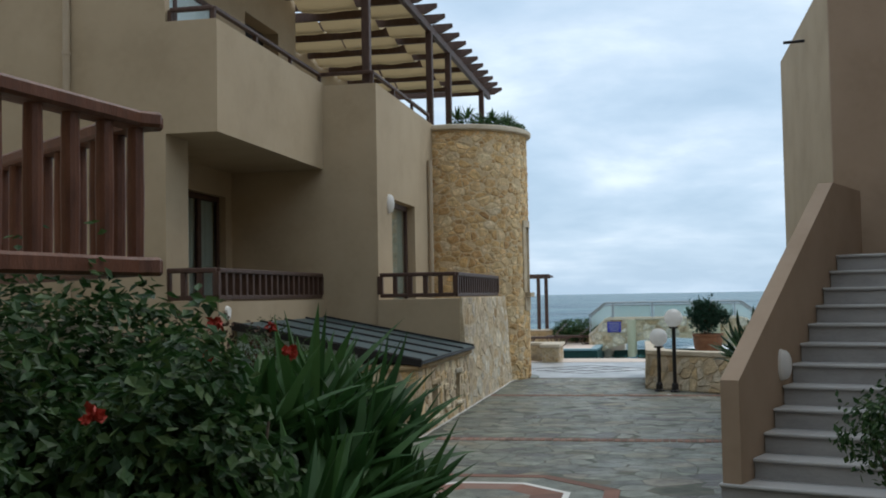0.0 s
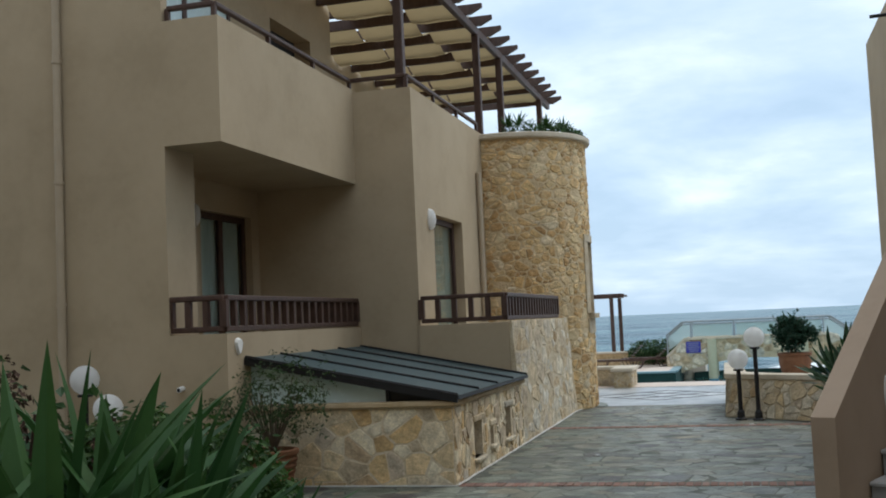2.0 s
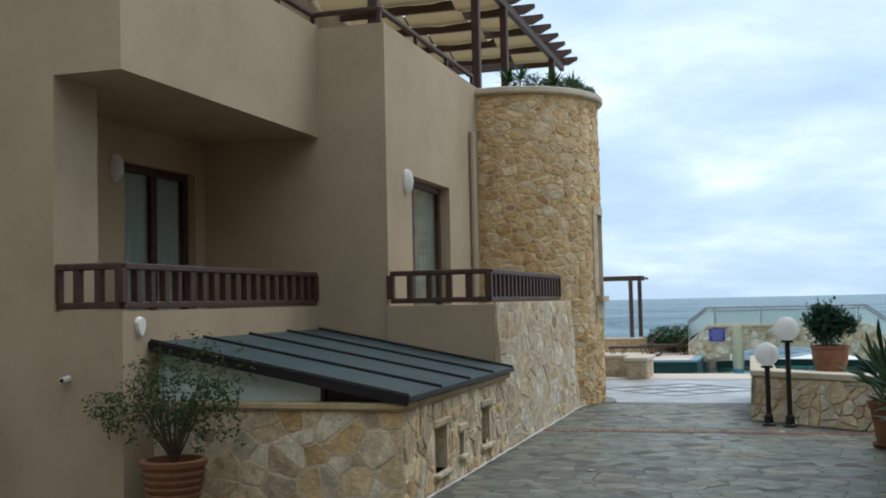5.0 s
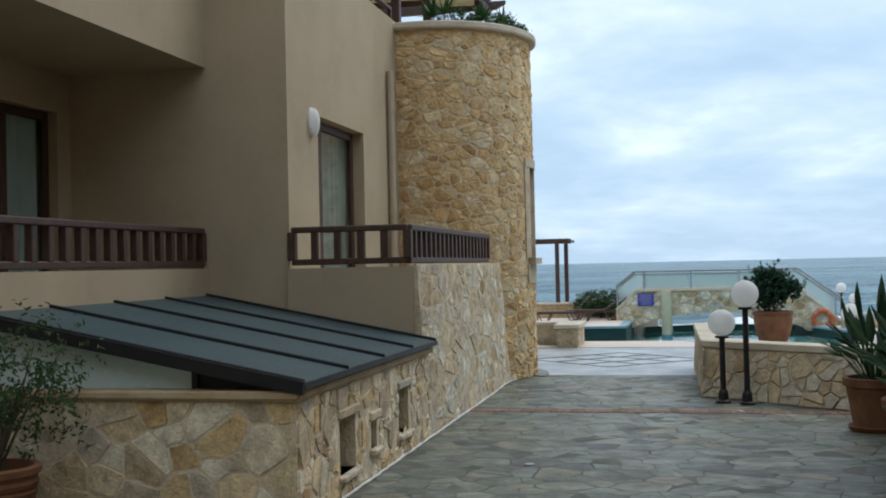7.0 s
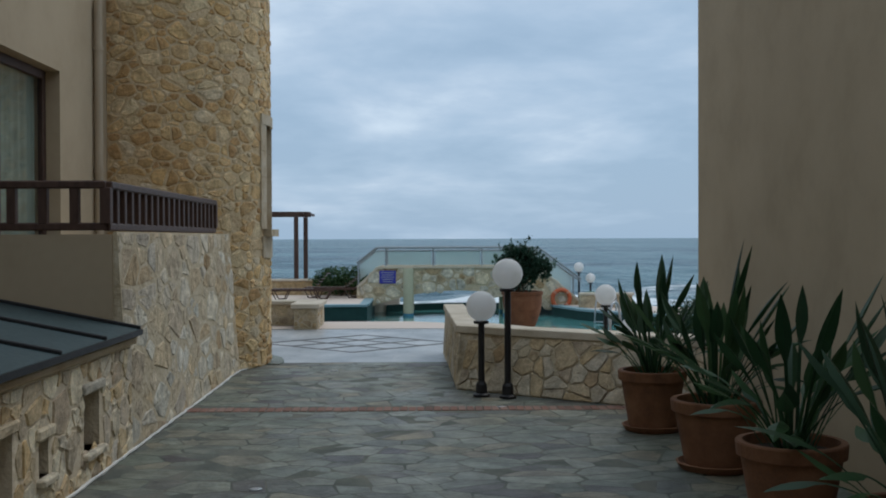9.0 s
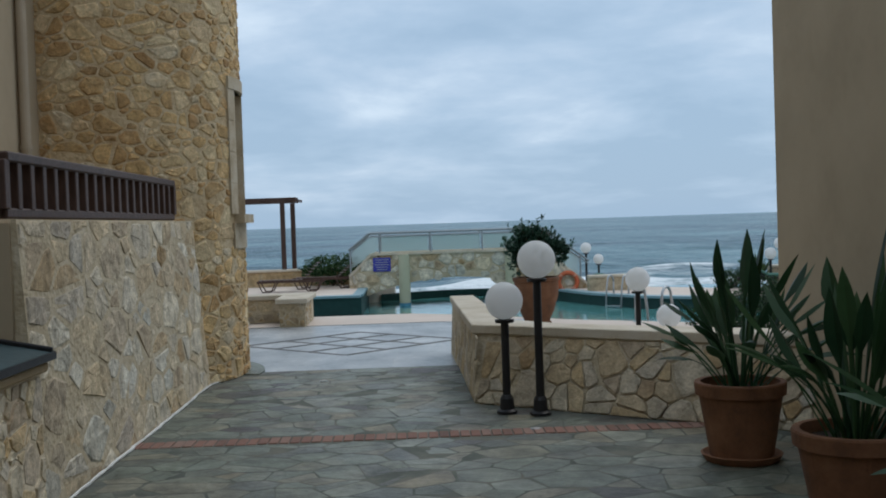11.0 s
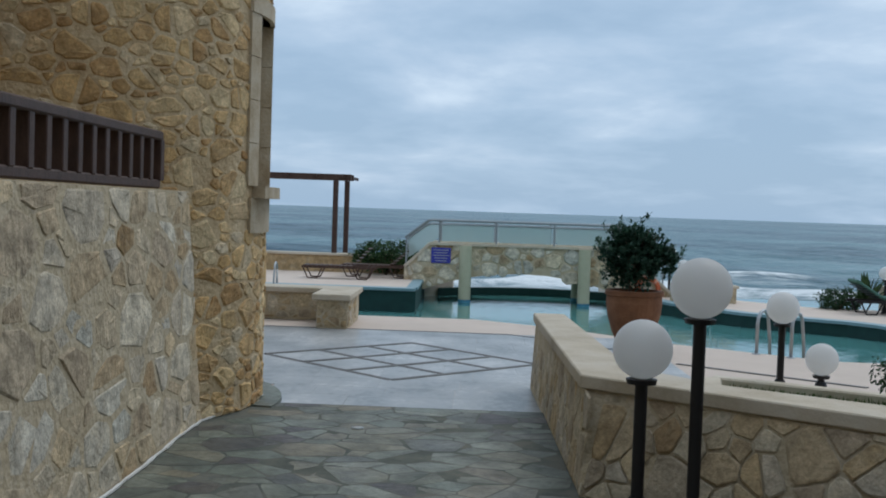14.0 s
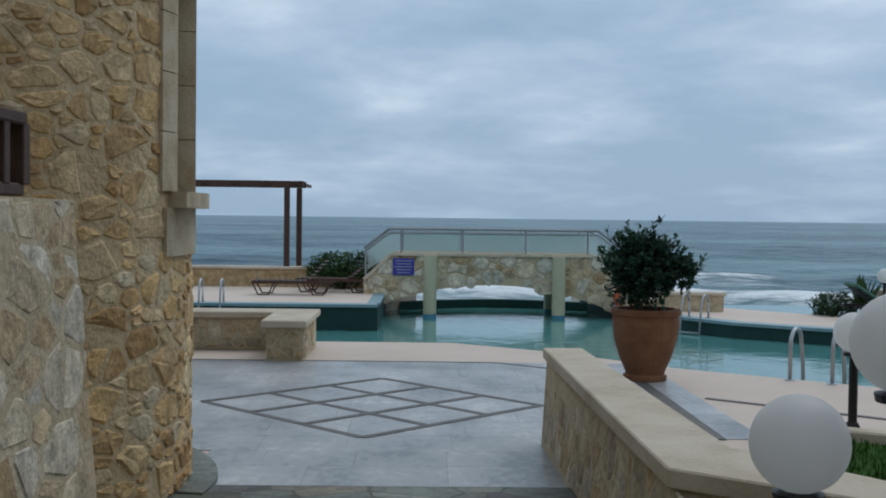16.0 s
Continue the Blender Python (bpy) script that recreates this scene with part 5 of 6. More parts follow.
def oval_light(at, n, label, r=0.085, h=0.15):
    t = thing("wall_light", label, "wall light", "wall lights", at=at)
    q = Vector(n).to_track_quat("Z", "Y").to_matrix().to_4x4()
    m = Matrix.Translation(at) @ q
    bm = lathe([(0, 0), (1.0, 0), (1.0, 0.02), (0, 0.02)], (0, 0, 0), 24)
    bmesh.ops.transform(bm, matrix=m @ Matrix.Diagonal((r * 1.05, h * 1.05, 1, 1)), verts=bm.verts)
    part("backplate", bm, M_WHITE, t)
    bm = lathe([(1.0, 0.02), (0.97, 0.05), (0.8, 0.075), (0.45, 0.092), (0, 0.097)], (0, 0, 0), 24)
    bmesh.ops.transform(bm, matrix=m @ Matrix.Diagonal((r, h, 1, 1)), verts=bm.verts)
    part("cover", bm, M_GLOBE, t, smooth=True)


oval_light((WA, 12.40, 3.19), (1, 0, 0), "white oval wall light beside a glass door")
oval_light((XD, 9.75, 3.20), (1, 0, 0), "white oval wall light in a balcony recess")
pn = Vector((math.cos(H), math.sin(H), 0))
oval_light(tuple(SM @ Vector((0.15, 1.18, 1.03))), tuple(pn), "white oval wall light on a stair parapet", 0.07, 0.13)
sh = thing("wall_shell", "small white shell-shaped plate on a wall", "wall ornament", at=(XB, 7.82, 1.5))
bm = bmesh.new()
prof = [(-0.075, 0.05), (-0.05, 0.085), (0, 0.095), (0.05, 0.085), (0.075, 0.05), (0.06, -0.02), (0.02, -0.085), (-0.02, -0.085), (-0.06, -0.02)]
lo = [bm.verts.new((XB, 7.82 + a, 1.515 + b)) for a, b in prof]
hi = [bm.verts.new((XB + 0.03, 7.82 + a * 0.8, 1.515 + b * 0.8)) for a, b in prof]
bm.faces.new(lo)
bm.faces.new(hi[::-1])
for k in range(len(prof)):
    j = (k + 1) % len(prof)
    bm.faces.new((lo[k], hi[k], hi[j], lo[j]))
part("plate", bm, M_WHITE, sh)
st = thing("pipe_stub", "short white pipe stub in a wall", "pipe", at=(-5.45, YN, 1.09))
bm = bmesh.new()
tube(bm, [(-5.45, YN + 0.02, 1.1), (-5.45, YN - 0.09, 1.085)], 0.028, 12)
part("tube", bm, M_WHITE, st)
# near-black disc: shade of the pipe's hollow, put in as colour
bm = bmesh.new()
tube(bm, [(-5.45, YN - 0.091, 1.085), (-5.45, YN - 0.093, 1.085)], 0.02, 12)
part("bore", bm, M_SHADE_BLACK, st)
sp = thing("roof_spout", "thin metal roof spout on a plaster wall", "pipe", at=(2.2, 11, 5.1))
bm = bmesh.new()
tube(bm, [(2.28, 10.9, 5.1), (1.98, 10.9, 5.09)], 0.022, 10)
part("tube", bm, M_FASCIA, sp)


def downpipe(x, y, z0, z1, label):
    t = thing("downpipe", label, "downpipe", "downpipes", at=(x, y, z0))
    bm = bmesh.new()
    tube(bm, [(x, y, z0), (x, y, z1)], 0.045, 14)
    part("pipe", bm, M_PIPE, t, smooth=False)
    z = z0 + 0.7
    while z < z1:
        part("bracket", lathe([(0.045, -0.02), (0.056, -0.02), (0.056, 0.02), (0.045, 0.02)], (x, y, z), 14), M_PIPE, t)
        z += 1.35
    return t


downpipe(-6.87, YN - 0.055, 0, 8.9, "taupe round downpipe on a plaster wall")
downpipe(WA + 0.055, 15.42, 1.66, 4.25, "taupe round downpipe beside a stone tower")

# ---------------------------------------------------------------- pool terrace things
ben = thing("stone_bench", "low stone bench wall with cream cap slabs", "bench", at=(-3, 23.8, 0))
part("plinth", boxes(((-2.80, 23.40, -0.1), (-2.38, 24.5, 0.30))), M_MORTAR, ben)
part("plinth", boxes(((-8, 24.5, -0.1), (-2.38, 24.9, 0.30))), M_MORTAR, ben)
part("cap_slab", boxes(((-2.86, 23.32, 0.30), (-2.33, 24.45, 0.385)), bevel=0.012), M_CAP, ben)
part("cap_slab", boxes(((-8, 24.45, 0.30), (-2.33, 24.98, 0.38)), bevel=0.012), M_CAP, ben)

# bridge over the pool
BY, BD = 36.78, 1.7
br = thing("pool_bridge", "arched stone footbridge over a pool with glass railings", "bridge", at=(0.7, 37.5, -0.9))


def arch_z(x):
    return -0.03 - 0.62 * ((x - 0.65) / 2.95) ** 2


def deck_z(x):
    if x < -1.8:
        return 0.63 - (-1.8 - x) * 0.9
    if x > 3.2:
        return 0.63 - (x - 3.2) * 0.80
    return 0.66


xs = [-2.45, -2.1, -1.8, -1.2, -0.6, 0, 0.65, 1.3, 1.9, 2.5, 3.2, 3.6, 4.0, 4.55]
bm = bmesh.new()
rows = []
for x in xs:
    zl = -1.4 if x < -2.2 or x > 3.9 else arch_z(x)
    rows.append([bm.verts.new((x, y, z)) for y, z in ((BY, zl), (BY, deck_z(x)), (BY + BD, deck_z(x)), (BY + BD, zl))])
for a, b in zip(rows, rows[1:]):
    for k in range(4):
        j = (k + 1) % 4
        bm.faces.new((a[k], a[j], b[j], b[k]))
bm.faces.new(rows[0])
bm.faces.new(rows[-1][::-1])
part("arch", bm, M_MORTAR, br)
for a, b in zip(xs, xs[1:]):
    for y in (BY + 0.06, BY + BD - 0.06):
        bm = bmesh.new()
        beam(bm, (a + 0.004, y, deck_z(a) + 0.03), (b - 0.004, y, deck_z(b) + 0.03), 0.22, 0.07)
        part("coping_stone", bm, M_CAP, br)
for x in (-0.85, 2.25):
    for y in (BY - 0.02, BY + BD + 0.02):
        bm = lathe([(0.16, -2.4), (0.16, 0.66), (0, 0.66)], (x, y, 0), 20)
        pil = part("pillar", bm, M_CREAM, br, smooth=False)
        part("painted_band", lathe([(0.162, -2.4), (0.164, -2.4), (0.164, -0.74), (0.158, -0.74)], (x, y, 0), 20), M_BLUE, pil)
for y in (BY + 0.06, BY + BD - 0.06):
    rail = [(-2.45, 0.83), (-1.85, 1.30), (3.2, 1.30), (4.55, 0.30)]
    bm = bmesh.new()
    for (a, za), (b, zb) in zip(rail, rail[1:]):
        tube(bm, [(a, y, za), (b, y, zb)], 0.032, 8)
        tube(bm, [(a, y, za - 0.10), (b, y, zb - 0.10)], 0.02, 8)
    part("handrail", bm, M_RAIL, br)
    for x in (-2.4, -1.55, -0.06, 1.45, 2.95, 4.3):
        bm = bmesh.new()
        top = 1.30 if -1.85 <= x <= 3.2 else (0.86 if x < 0 else 0.48)
        tube(bm, [(x, y, deck_z(x)), (x, y, top)], 0.026, 8)
        part("post", bm, M_RAIL, br)
    for a, b in ((-1.48, -0.13), (0.01, 1.38), (1.52, 2.88)):
        p = part("glass_panel", boxes(((a, y - 0.006, 0.76), (b, y + 0.006, 1.19))), M_GLASS_SHEEN, br)
        p.visible_shadow = False
    bm = bmesh.new()
    a = [bm.verts.new(p) for p in ((-2.36, y, 0.30), (-1.62, y, 0.80), (-1.62, y, 1.19), (-1.86, y, 1.19), (-2.36, y, 0.78))]
    bm.faces.new(a)
    part("glass_panel", bm, M_GLASS_SHEEN, br).visible_shadow = False
    bm = bmesh.new()
    a = [bm.verts.new(p) for p in ((3.02, y, 0.76), (4.25, y, -0.20), (4.25, y, 0.38), (3.2, y, 1.17), (3.02, y, 1.17))]
    bm.faces.new(a)
    part("glass_panel", bm, M_GLASS_SHEEN, br).visible_shadow = False
sg = thing("pool_sign", "small blue notice plate with pale unreadable lines", "sign", at=(-1.49, BY, 0.39))
part("plate", boxes(((-1.745, BY - 0.05, 0.19), (-1.235, BY - 0.035, 0.59)), bevel=0.004), M_SIGN, sg)
for k in range(5):
    w = (0.40, 0.36, 0.42, 0.34, 0.30)[k]
    part("text_bar", boxes(((-1.49 - w / 2, BY - 0.054, 0.52 - k * 0.07), (-1.49 + w / 2, BY - 0.0502, 0.538 - k * 0.07))), M_STAIR_NOSE, sg)



def lifebuoy(at, label, stand=False):
    t = thing("lifebuoy", label, "lifebuoy", "lifebuoys", at=at)
    bm = bmesh.new()
    R0, r0 = 0.27, 0.065
    ring = []
    for i in range(28):
        a = i * math.tau / 28
        ring.append([bm.verts.new((at[0] + (R0 + r0 * math.cos(b)) * math.cos(a), at[1] + r0 * math.sin(b), at[2] + (R0 + r0 * math.cos(b)) * math.sin(a))) for b in [j * math.tau / 10 for j in range(10)]])
    for i in range(28):
        for j in range(10):
            bm.faces.new((ring[i][j], ring[(i + 1) % 28][j], ring[(i + 1) % 28][(j + 1) % 10], ring[i][(j + 1) % 10]))
    part("ring", bm, M_ORANGE, t, smooth=True)
    for k in range(4):
        a = radians(45 + 90 * k)
        c = Vector((at[0] + R0 * math.cos(a), at[1], at[2] + R0 * math.sin(a)))
        d = Vector((-math.sin(a), 0, math.cos(a))) * 0.03
        bm = bmesh.new()
        tube(bm, [c - d, c + d], r0 + 0.003, 12)
        part("band", bm, M_BAND, t, "faded salmon band")
    if stand:
        bm = bmesh.new()
        tube(bm, [(at[0], at[1] + 0.10, -0.5), (at[0], at[1] + 0.10, at[2] + 0.34)], 0.03, 8)
        part("stand", bm, M_FASCIA, t)


lifebuoy((3.90, BY - 0.09, -0.30), "orange lifebuoy hanging on the bridge")
lifebuoy((7.27, 25.9, -0.06), "orange lifebuoy hanging on a dark pool post", True)

# small round ground lights in the paving
for x, y in ((-1.49, 16.46), (-1.49, 10.32), (0.33, 13.59)):
    g = thing("ground_light", "small round white light set flush in slate", "ground light", "ground lights", at=(x, y, 0))
    part("bezel", lathe([(0.034, -0.004), (0.044, -0.004), (0.044, 0.004), (0.034, 0.0065)], (x, y, 0), 20), M_STEEL, g)
    part("lens", lathe([(0, 0.008), (0.02, 0.0075), (0.034, 0.005)], (x, y, 0), 20), M_GLOBE, g)

# terrace pergola by the sea
tpg = thing("terrace_pergola", "dark brown timber pergola frame by the sea", "pergola", at=(-6, 39, -0.2))
for x in (-4.58, -4.33, -9.5):
    bm = bmesh.new()
    beam(bm, (x, 39.0 if x != -4.33 else 39.6, -0.27), (x, 39.0001 if x != -4.33 else 39.6001, 2.310), 0.14, 0.14, 0.01)
    part("post", bm, M_WOOD, tpg)
for y in (39.0, 39.6):
    bm = bmesh.new()
    beam(bm, (-10, y, 2.400), (-4.15, y, 2.400), 0.10, 0.17, 0.01)
    part("beam", bm, M_WOOD, tpg)
for k in range(7):
    bm = bmesh.new()
    x = -4.35 - 0.8 * k
    beam(bm, (x, 38.8, 2.435), (x, 42.5, 2.435), 0.07, 0.09, 0.01)
    part("rafter", bm, M_WOOD, tpg)

# sea-side parapet walls
for nm, a, b, z1 in (("left", (-30, 38.9), (-2.2, 39.2), 0.26), ("right", (4.3, 35.4), (5.87, 35.7), -0.06), ("far", (9.2, 34.75), (10.9, 35.0), 0.09)):
    w = thing("parapet_wall", "low cream stone parapet wall by the sea", "wall", "sea walls", at=(b[0], b[1], -0.3))
    part("core", boxes(((a[0], a[1], -0.52), (b[0], b[1], z1 - 0.07))), M_STONE_MIX, w)
    part("cap", boxes(((a[0], a[1] - 0.05, z1 - 0.07), (b[0] + 0.05, b[1] + 0.05, z1)), bevel=0.01), M_CAP, w)


def lounger(at, yaw, label, mat=M_WOOD, cushion=None, back=50):
    t = thing("sun_lounger", label, "sun lounger", "sun loungers", at=at)
    m = Matrix.Translation(at) @ Matrix.Rotation(radians(yaw), 4, "Z")

    def put(nm, bm, mt, lab=""):
        bmesh.ops.transform(bm, matrix=m, verts=bm.verts)
        part(nm, bm, mt, t, lab)
    for y in (-0.30, 0.30):
        bm = bmesh.new()
        beam(bm, (0, y, 0.30), (1.9, y, 0.30), 0.04, 0.06)
        put("side_rail", bm, mat)
        for x in (0.18, 1.45):
            bm = bmesh.new()
            tube(bm, [(x - 0.14, y, 0.27), (x - 0.02, y, 0.02), (x + 0.22, y, 0.02), (x + 0.34, y, 0.27)], 0.02, 6)
            put("leg", bm, mat)
    for k in range(10):
        bm = bmesh.new()
        beam(bm, (0.08 + k * 0.125, -0.30, 0.335), (0.08 + k * 0.125, 0.30, 0.335), 0.09, 0.02)
        put("slat", bm, mat)
    c, s = math.cos(radians(back)), math.sin(radians(back))
    for k in range(6):
        d = 0.06 + k * 0.11
        bm = bmesh.new()
        beam(bm, (1.30 + d * c, -0.30, 0.34 + d * s), (1.30 + d * c, 0.30, 0.34 + d * s), 0.085, 0.02)
        put("back_slat", bm, mat)
    if cushion:
        bm = boxes(((0.03, -0.28, 0.35), (1.3, 0.28, 0.42)), bevel=0.02)
        put("cushion", bm, cushion)
        bm = bmesh.new()
        beam(bm, (1.30, 0, 0.40), (1.30 + 0.72 * c, 0, 0.40 + 0.72 * s), 0.56, 0.07, 0.02)
        put("back_cushion", bm, cushion)
    return t


M_YEL = shader("mustard_cushion", [(0.38, 0.22, 0.05), (0.46, 0.28, 0.08)], 4, 0.9, 0.2, 60)
M_GREENC = shader("green_cushion", [(0.05, 0.125, 0.095), (0.075, 0.165, 0.13)], 4, 0.9, 0.2, 60)
lounger((-5.0, 36.2, -0.27), 0, "brown wooden sun lounger with a raised back", back=48)
lounger((-4.1, 37.3, -0.27), -6, "dark wooden sun lounger with a raised back", back=40)
lounger((10.0, 33.8, -0.50), 182, "dark sun lounger with green cushion", M_FASCIA, M_GREENC, 32)
lounger((9.05, 32.15, -0.50), 4, "sun lounger with mustard cushion", M_FASCIA, M_YEL, 35)
lounger((11.6, 33.3, -0.50), 6, "sun lounger with mustard cushion", M_FASCIA, M_YEL, 40)


def pool_ladder(at, yaw, label, h=0.50):
    t = thing("pool_ladder", label, "pool ladder", "pool ladders", at=at)
    for s in (-0.22, 0.22):
        pts = [(s, 0, -0.02), (s, 0, h * 0.75)]
        for k in range(7):
            a = math.pi * (1 - k / 6)
            pts.append((s, 0.17 + 0.17 * math.cos(a), h * 0.75 + 0.17 * math.sin(a)))
        pts += [(s, 0.40, 0.15), (s, 0.52, -1.0)]
        bm = bmesh.new()
        tube(bm, pts, 0.022, 10)
        bmesh.ops.transform(bm, matrix=Matrix.Translation(at) @ Matrix.Rotation(radians(yaw), 4, "Z"), verts=bm.verts)
        part("rail", bm, M_STEEL, t, smooth=True)
        bm = lathe([(0, 0), (0.06, 0), (0.05, 0.02), (0, 0.02)], (s, 0, 0), 12)
        bmesh.ops.transform(bm, matrix=Matrix.Translation(at) @ Matrix.Rotation(radians(yaw), 4, "Z"), verts=bm.verts)
        part("flange", bm, M_STEEL, t)
    for z in (-0.3, -0.6):
        bm = boxes(((-0.22, 0.44, z), (0.22, 0.52, z + 0.03)))
        bmesh.ops.transform(bm, matrix=Matrix.Translation(at) @ Matrix.Rotation(radians(yaw), 4, "Z"), verts=bm.verts)
        part("step", bm, M_STEEL, t)


pool_ladder((3.06, 22.10, -0.09), -38, "steel pool ladder on a pale deck")
pool_ladder((4.9, 33.85, -0.49), 142, "steel pool ladder on the far pool edge", 0.45)
pool_ladder((-5.45, 33.75, -0.27), 180, "steel pool ladder on the sea-side edge", 0.45)

bush("sea_shrub", "dark green shrub behind the sea terrace", "shrub", (-3.05, 38.4, 0.28), (0.95, 0.5, 0.42), 1000, 0.10, 140, M_LEAF, (-3.05, 38.4, -0.27))
bush("sea_shrub", "dark green shrub on the sea terrace", "shrub", (8.2, 34.75, -0.28), (0.55, 0.35, 0.30), 700, 0.07, 141, M_LEAF_DEEP, (8.15, 34.75, -0.5))
bush("bed_shrub", "dark green mounded shrub in a lawn bed", "shrub", (3.35, 16.5, 0.36), (1.0, 0.85, 0.50), 8500, 0.045, 142, M_LEAF_DEEP, (3.3, 16.5, 0.0), 0.0)
ag = thing("agave", "grey-green agave rosette by the sea", "agave", at=(8.75, 34.6, -0.5))
vs, fs = [], []
rng = random.Random(5)
for k in range(24):
    blade_geo(vs, fs, (8.75, 34.6, -0.3), rng.uniform(0, math.tau), rng.uniform(25, 85), rng.uniform(0.55, 0.85), 0.16, 10, rng, seg=4, taper=0.3)
raw("leaves", vs, fs, M_LEAF_GREY, ag)
# rounded bin beside the bridge, a plain green drum
hd = thing("terrace_bin", "dark green rounded bin on the terrace", "bin", at=(4.75, 36.3, -0.5))
part("drum", lathe([(0, 0), (0.17, 0.0), (0.22, 0.1), (0.23, 0.28), (0.17, 0.42), (0, 0.46)], (4.75, 36.3, -0.5), 18), M_GREENC, hd, smooth=True)

# lawn bed behind the garden wall
bed = [(0.80, 14.85), (1.66, 18.82), (4.8, 17.05), (4.8, 13.6), (2.75, 13.52)]
kb = thing("lawn_bed", "lawn bed with a cream stone edging", "lawn", at=(2, 16, 0))
part("turf", prism(bed, -0.1, 0.03), M_GRASS, kb)
bm = bmesh.new()
for a, b in (((1.60, 18.93), (4.8, 17.13)), ((0.74, 14.90), (1.58, 18.86))):
    beam(bm, (*a, 0.03), (*b, 0.03), 0.16, 0.16, 0.015)
part("edging", bm, M_CAP, kb)
rng = random.Random(6)
vs, fs = [], []
for k in range(20000):
    x, y = rng.uniform(0.8, 4.6), rng.uniform(13.6, 18.8)
    if y > 18.75 - (x - 1.66) * 0.56 or y > 14.7 + (x - 0.84) * 4.6 or y < 14.95 - (x - 0.8) * 0.66:
        continue
    blade_geo(vs, fs, (x, y, 0.03), rng.uniform(0, math.tau), rng.uniform(55, 88), rng.uniform(0.03, 0.075), 0.010, 30, rng, seg=2, taper=0.3)
tagged(raw("grass", vs, fs, M_GRASS, kb), kind="stuff")

# ---------------------------------------------------------------- paving
skirt = thing("paint_line", "thin white painted line along the wall base", "paint line", kind="structure")
pts = [(SX + 0.03, SY - 0.02), (SX + 0.02, 11.6), (-2.62, 13.8), (-2.62, 15.2), (-2.64, 16.1), (-2.62, 16.45), (-2.55, 16.85), (-2.45, 17.25), (-2.40, 17.6)]
bm = bmesh.new()
wob = random.Random(8)
fine_pts = []
for a, b in zip(pts, pts[1:]):
    n = max(1, round((Vector(b) - Vector(a)).length / 0.11))
    for k in range(n):
        p = Vector(a).lerp(Vector(b), k / n)
        fine_pts.append((p.x + wob.uniform(-0.004, 0.009), p.y + wob.uniform(-0.01, 0.01)))
fine_pts.append(pts[-1])
for a, b in zip(fine_pts, fine_pts[1:]):
    if wob.random() > 0.05:
        beam(bm, (*a, 0.009), (*b, 0.009), wob.uniform(0.012, 0.026), 0.012)
for a, b in (((XB, SY - 0.04), (SX + 0.03, SY - 0.04)), ((-12, YN - 0.03), (XB + 0.02, YN - 0.03)), ((XB + 0.02, YN - 0.03), (XB + 0.02, SY))):
    beam(bm, (*a, 0.006), (*b, 0.006), 0.014, 0.012)
part("line", bm, M_WHITE, skirt)

# marble floor beyond the slate
mar = thing("marble_floor", "grey-white marble slabs with a dark diamond inlay", "floor", kind="structure")


def deck_top(y):
    return -0.035 - 0.085 * min(1, max(0, (y - 17.35) / 8.3))


def slab(poly, name, mat, up, parent, thick=0.012):
    n = len(poly)
    vs = [(x, y, deck_top(y) + up - thick) for x, y in poly] + [(x, y, deck_top(y) + up) for x, y in poly]
    raw(name, vs, [tuple(range(n, 2 * n))] + [(k, (k + 1) % n, n + (k + 1) % n, n + k) for k in range(n)], mat, parent)


y = 17.38
row = 0
rng = random.Random(3)
while y < 23.4:
    h = (0.62, 0.45, 0.55)[row % 3]
    x = -4.6 - rng.uniform(0, 0.6)
    y1 = min(y + h, 23.45)
    while x < 1.6:
        w = rng.choice((0.62, 0.9, 0.75))
        xa, xb = x + 0.0012, min(x + w - 0.0012, 1.6)
        if not (xb < -2.5 and y < 18.8) and not (xa > -0.1 and y < 18.7):
            xa2 = max(xa, -2.45) if y < 18.2 else xa
            if xb - xa2 > 0.05:
                slab([(xa2, y + 0.0012), (xb, y + 0.0012), (xb, y1 - 0.0012), (xa2, y1 - 0.0012)], "marble_slab", M_MARBLE, 0.006, mar)
        x += w
    y = y1
    row += 1


def strip(a, b, w, up=0.0095):
    a, b = Vector(a), Vector(b)
    d = (b - a).normalized()
    n = Vector((-d.y, d.x)) * w / 2
    slab([tuple(a - n), tuple(b - n), tuple(b + n), tuple(a + n)], "dark_inlay", M_INLAY, up, mar, 0.006)


D0, D1, D2, D3 = Vector((-1.43, 18.93)), Vector((0.06, 20.45)), Vector((-1.40, 22.05)), Vector((-2.93, 20.5))
for k in range(4):
    s = k / 3
    strip(D0.lerp(D1, s), D3.lerp(D2, s), 0.075, 0.0090 + 0.0004 * k)
    strip(D0.lerp(D3, s), D1.lerp(D2, s), 0.075, 0.0112 + 0.0004 * k)
strip((-6, 23.5), (-0.15, 23.45), 0.06)
strip((-0.15, 23.45), (0.5, 22.9), 0.06)
strip((-2.45, 17.37), (-0.13, 17.33), 0.07)
strip((1.25, 22.1), (1.235, 18.97), 0.12)
strip((1.0, 22.17), (1.2, 22.14), 0.05)
strip((1.66, 20.95), (3.3, 19.6), 0.07)

# medallion in the paving near the start
med = thing("paving_medallion", "octagonal medallion of red brick, dark slate and white lines", "paving inlay", kind="structure")
MC = (-1.3, 4.42)


def ring8(r0, r1, z, mat, name, n=8, turn=22.5):
    for k in range(n):
        a, b = radians(turn + k * 360 / n), radians(turn + (k + 1) * 360 / n)
        poly = [(MC[0] + r * math.cos(t), MC[1] + r * math.sin(t)) for r, t in ((r0, a), (r1, a), (r1, b), (r0, b))]
        bm = prism(poly, -0.01, z)
        part(name, bm, mat, med)


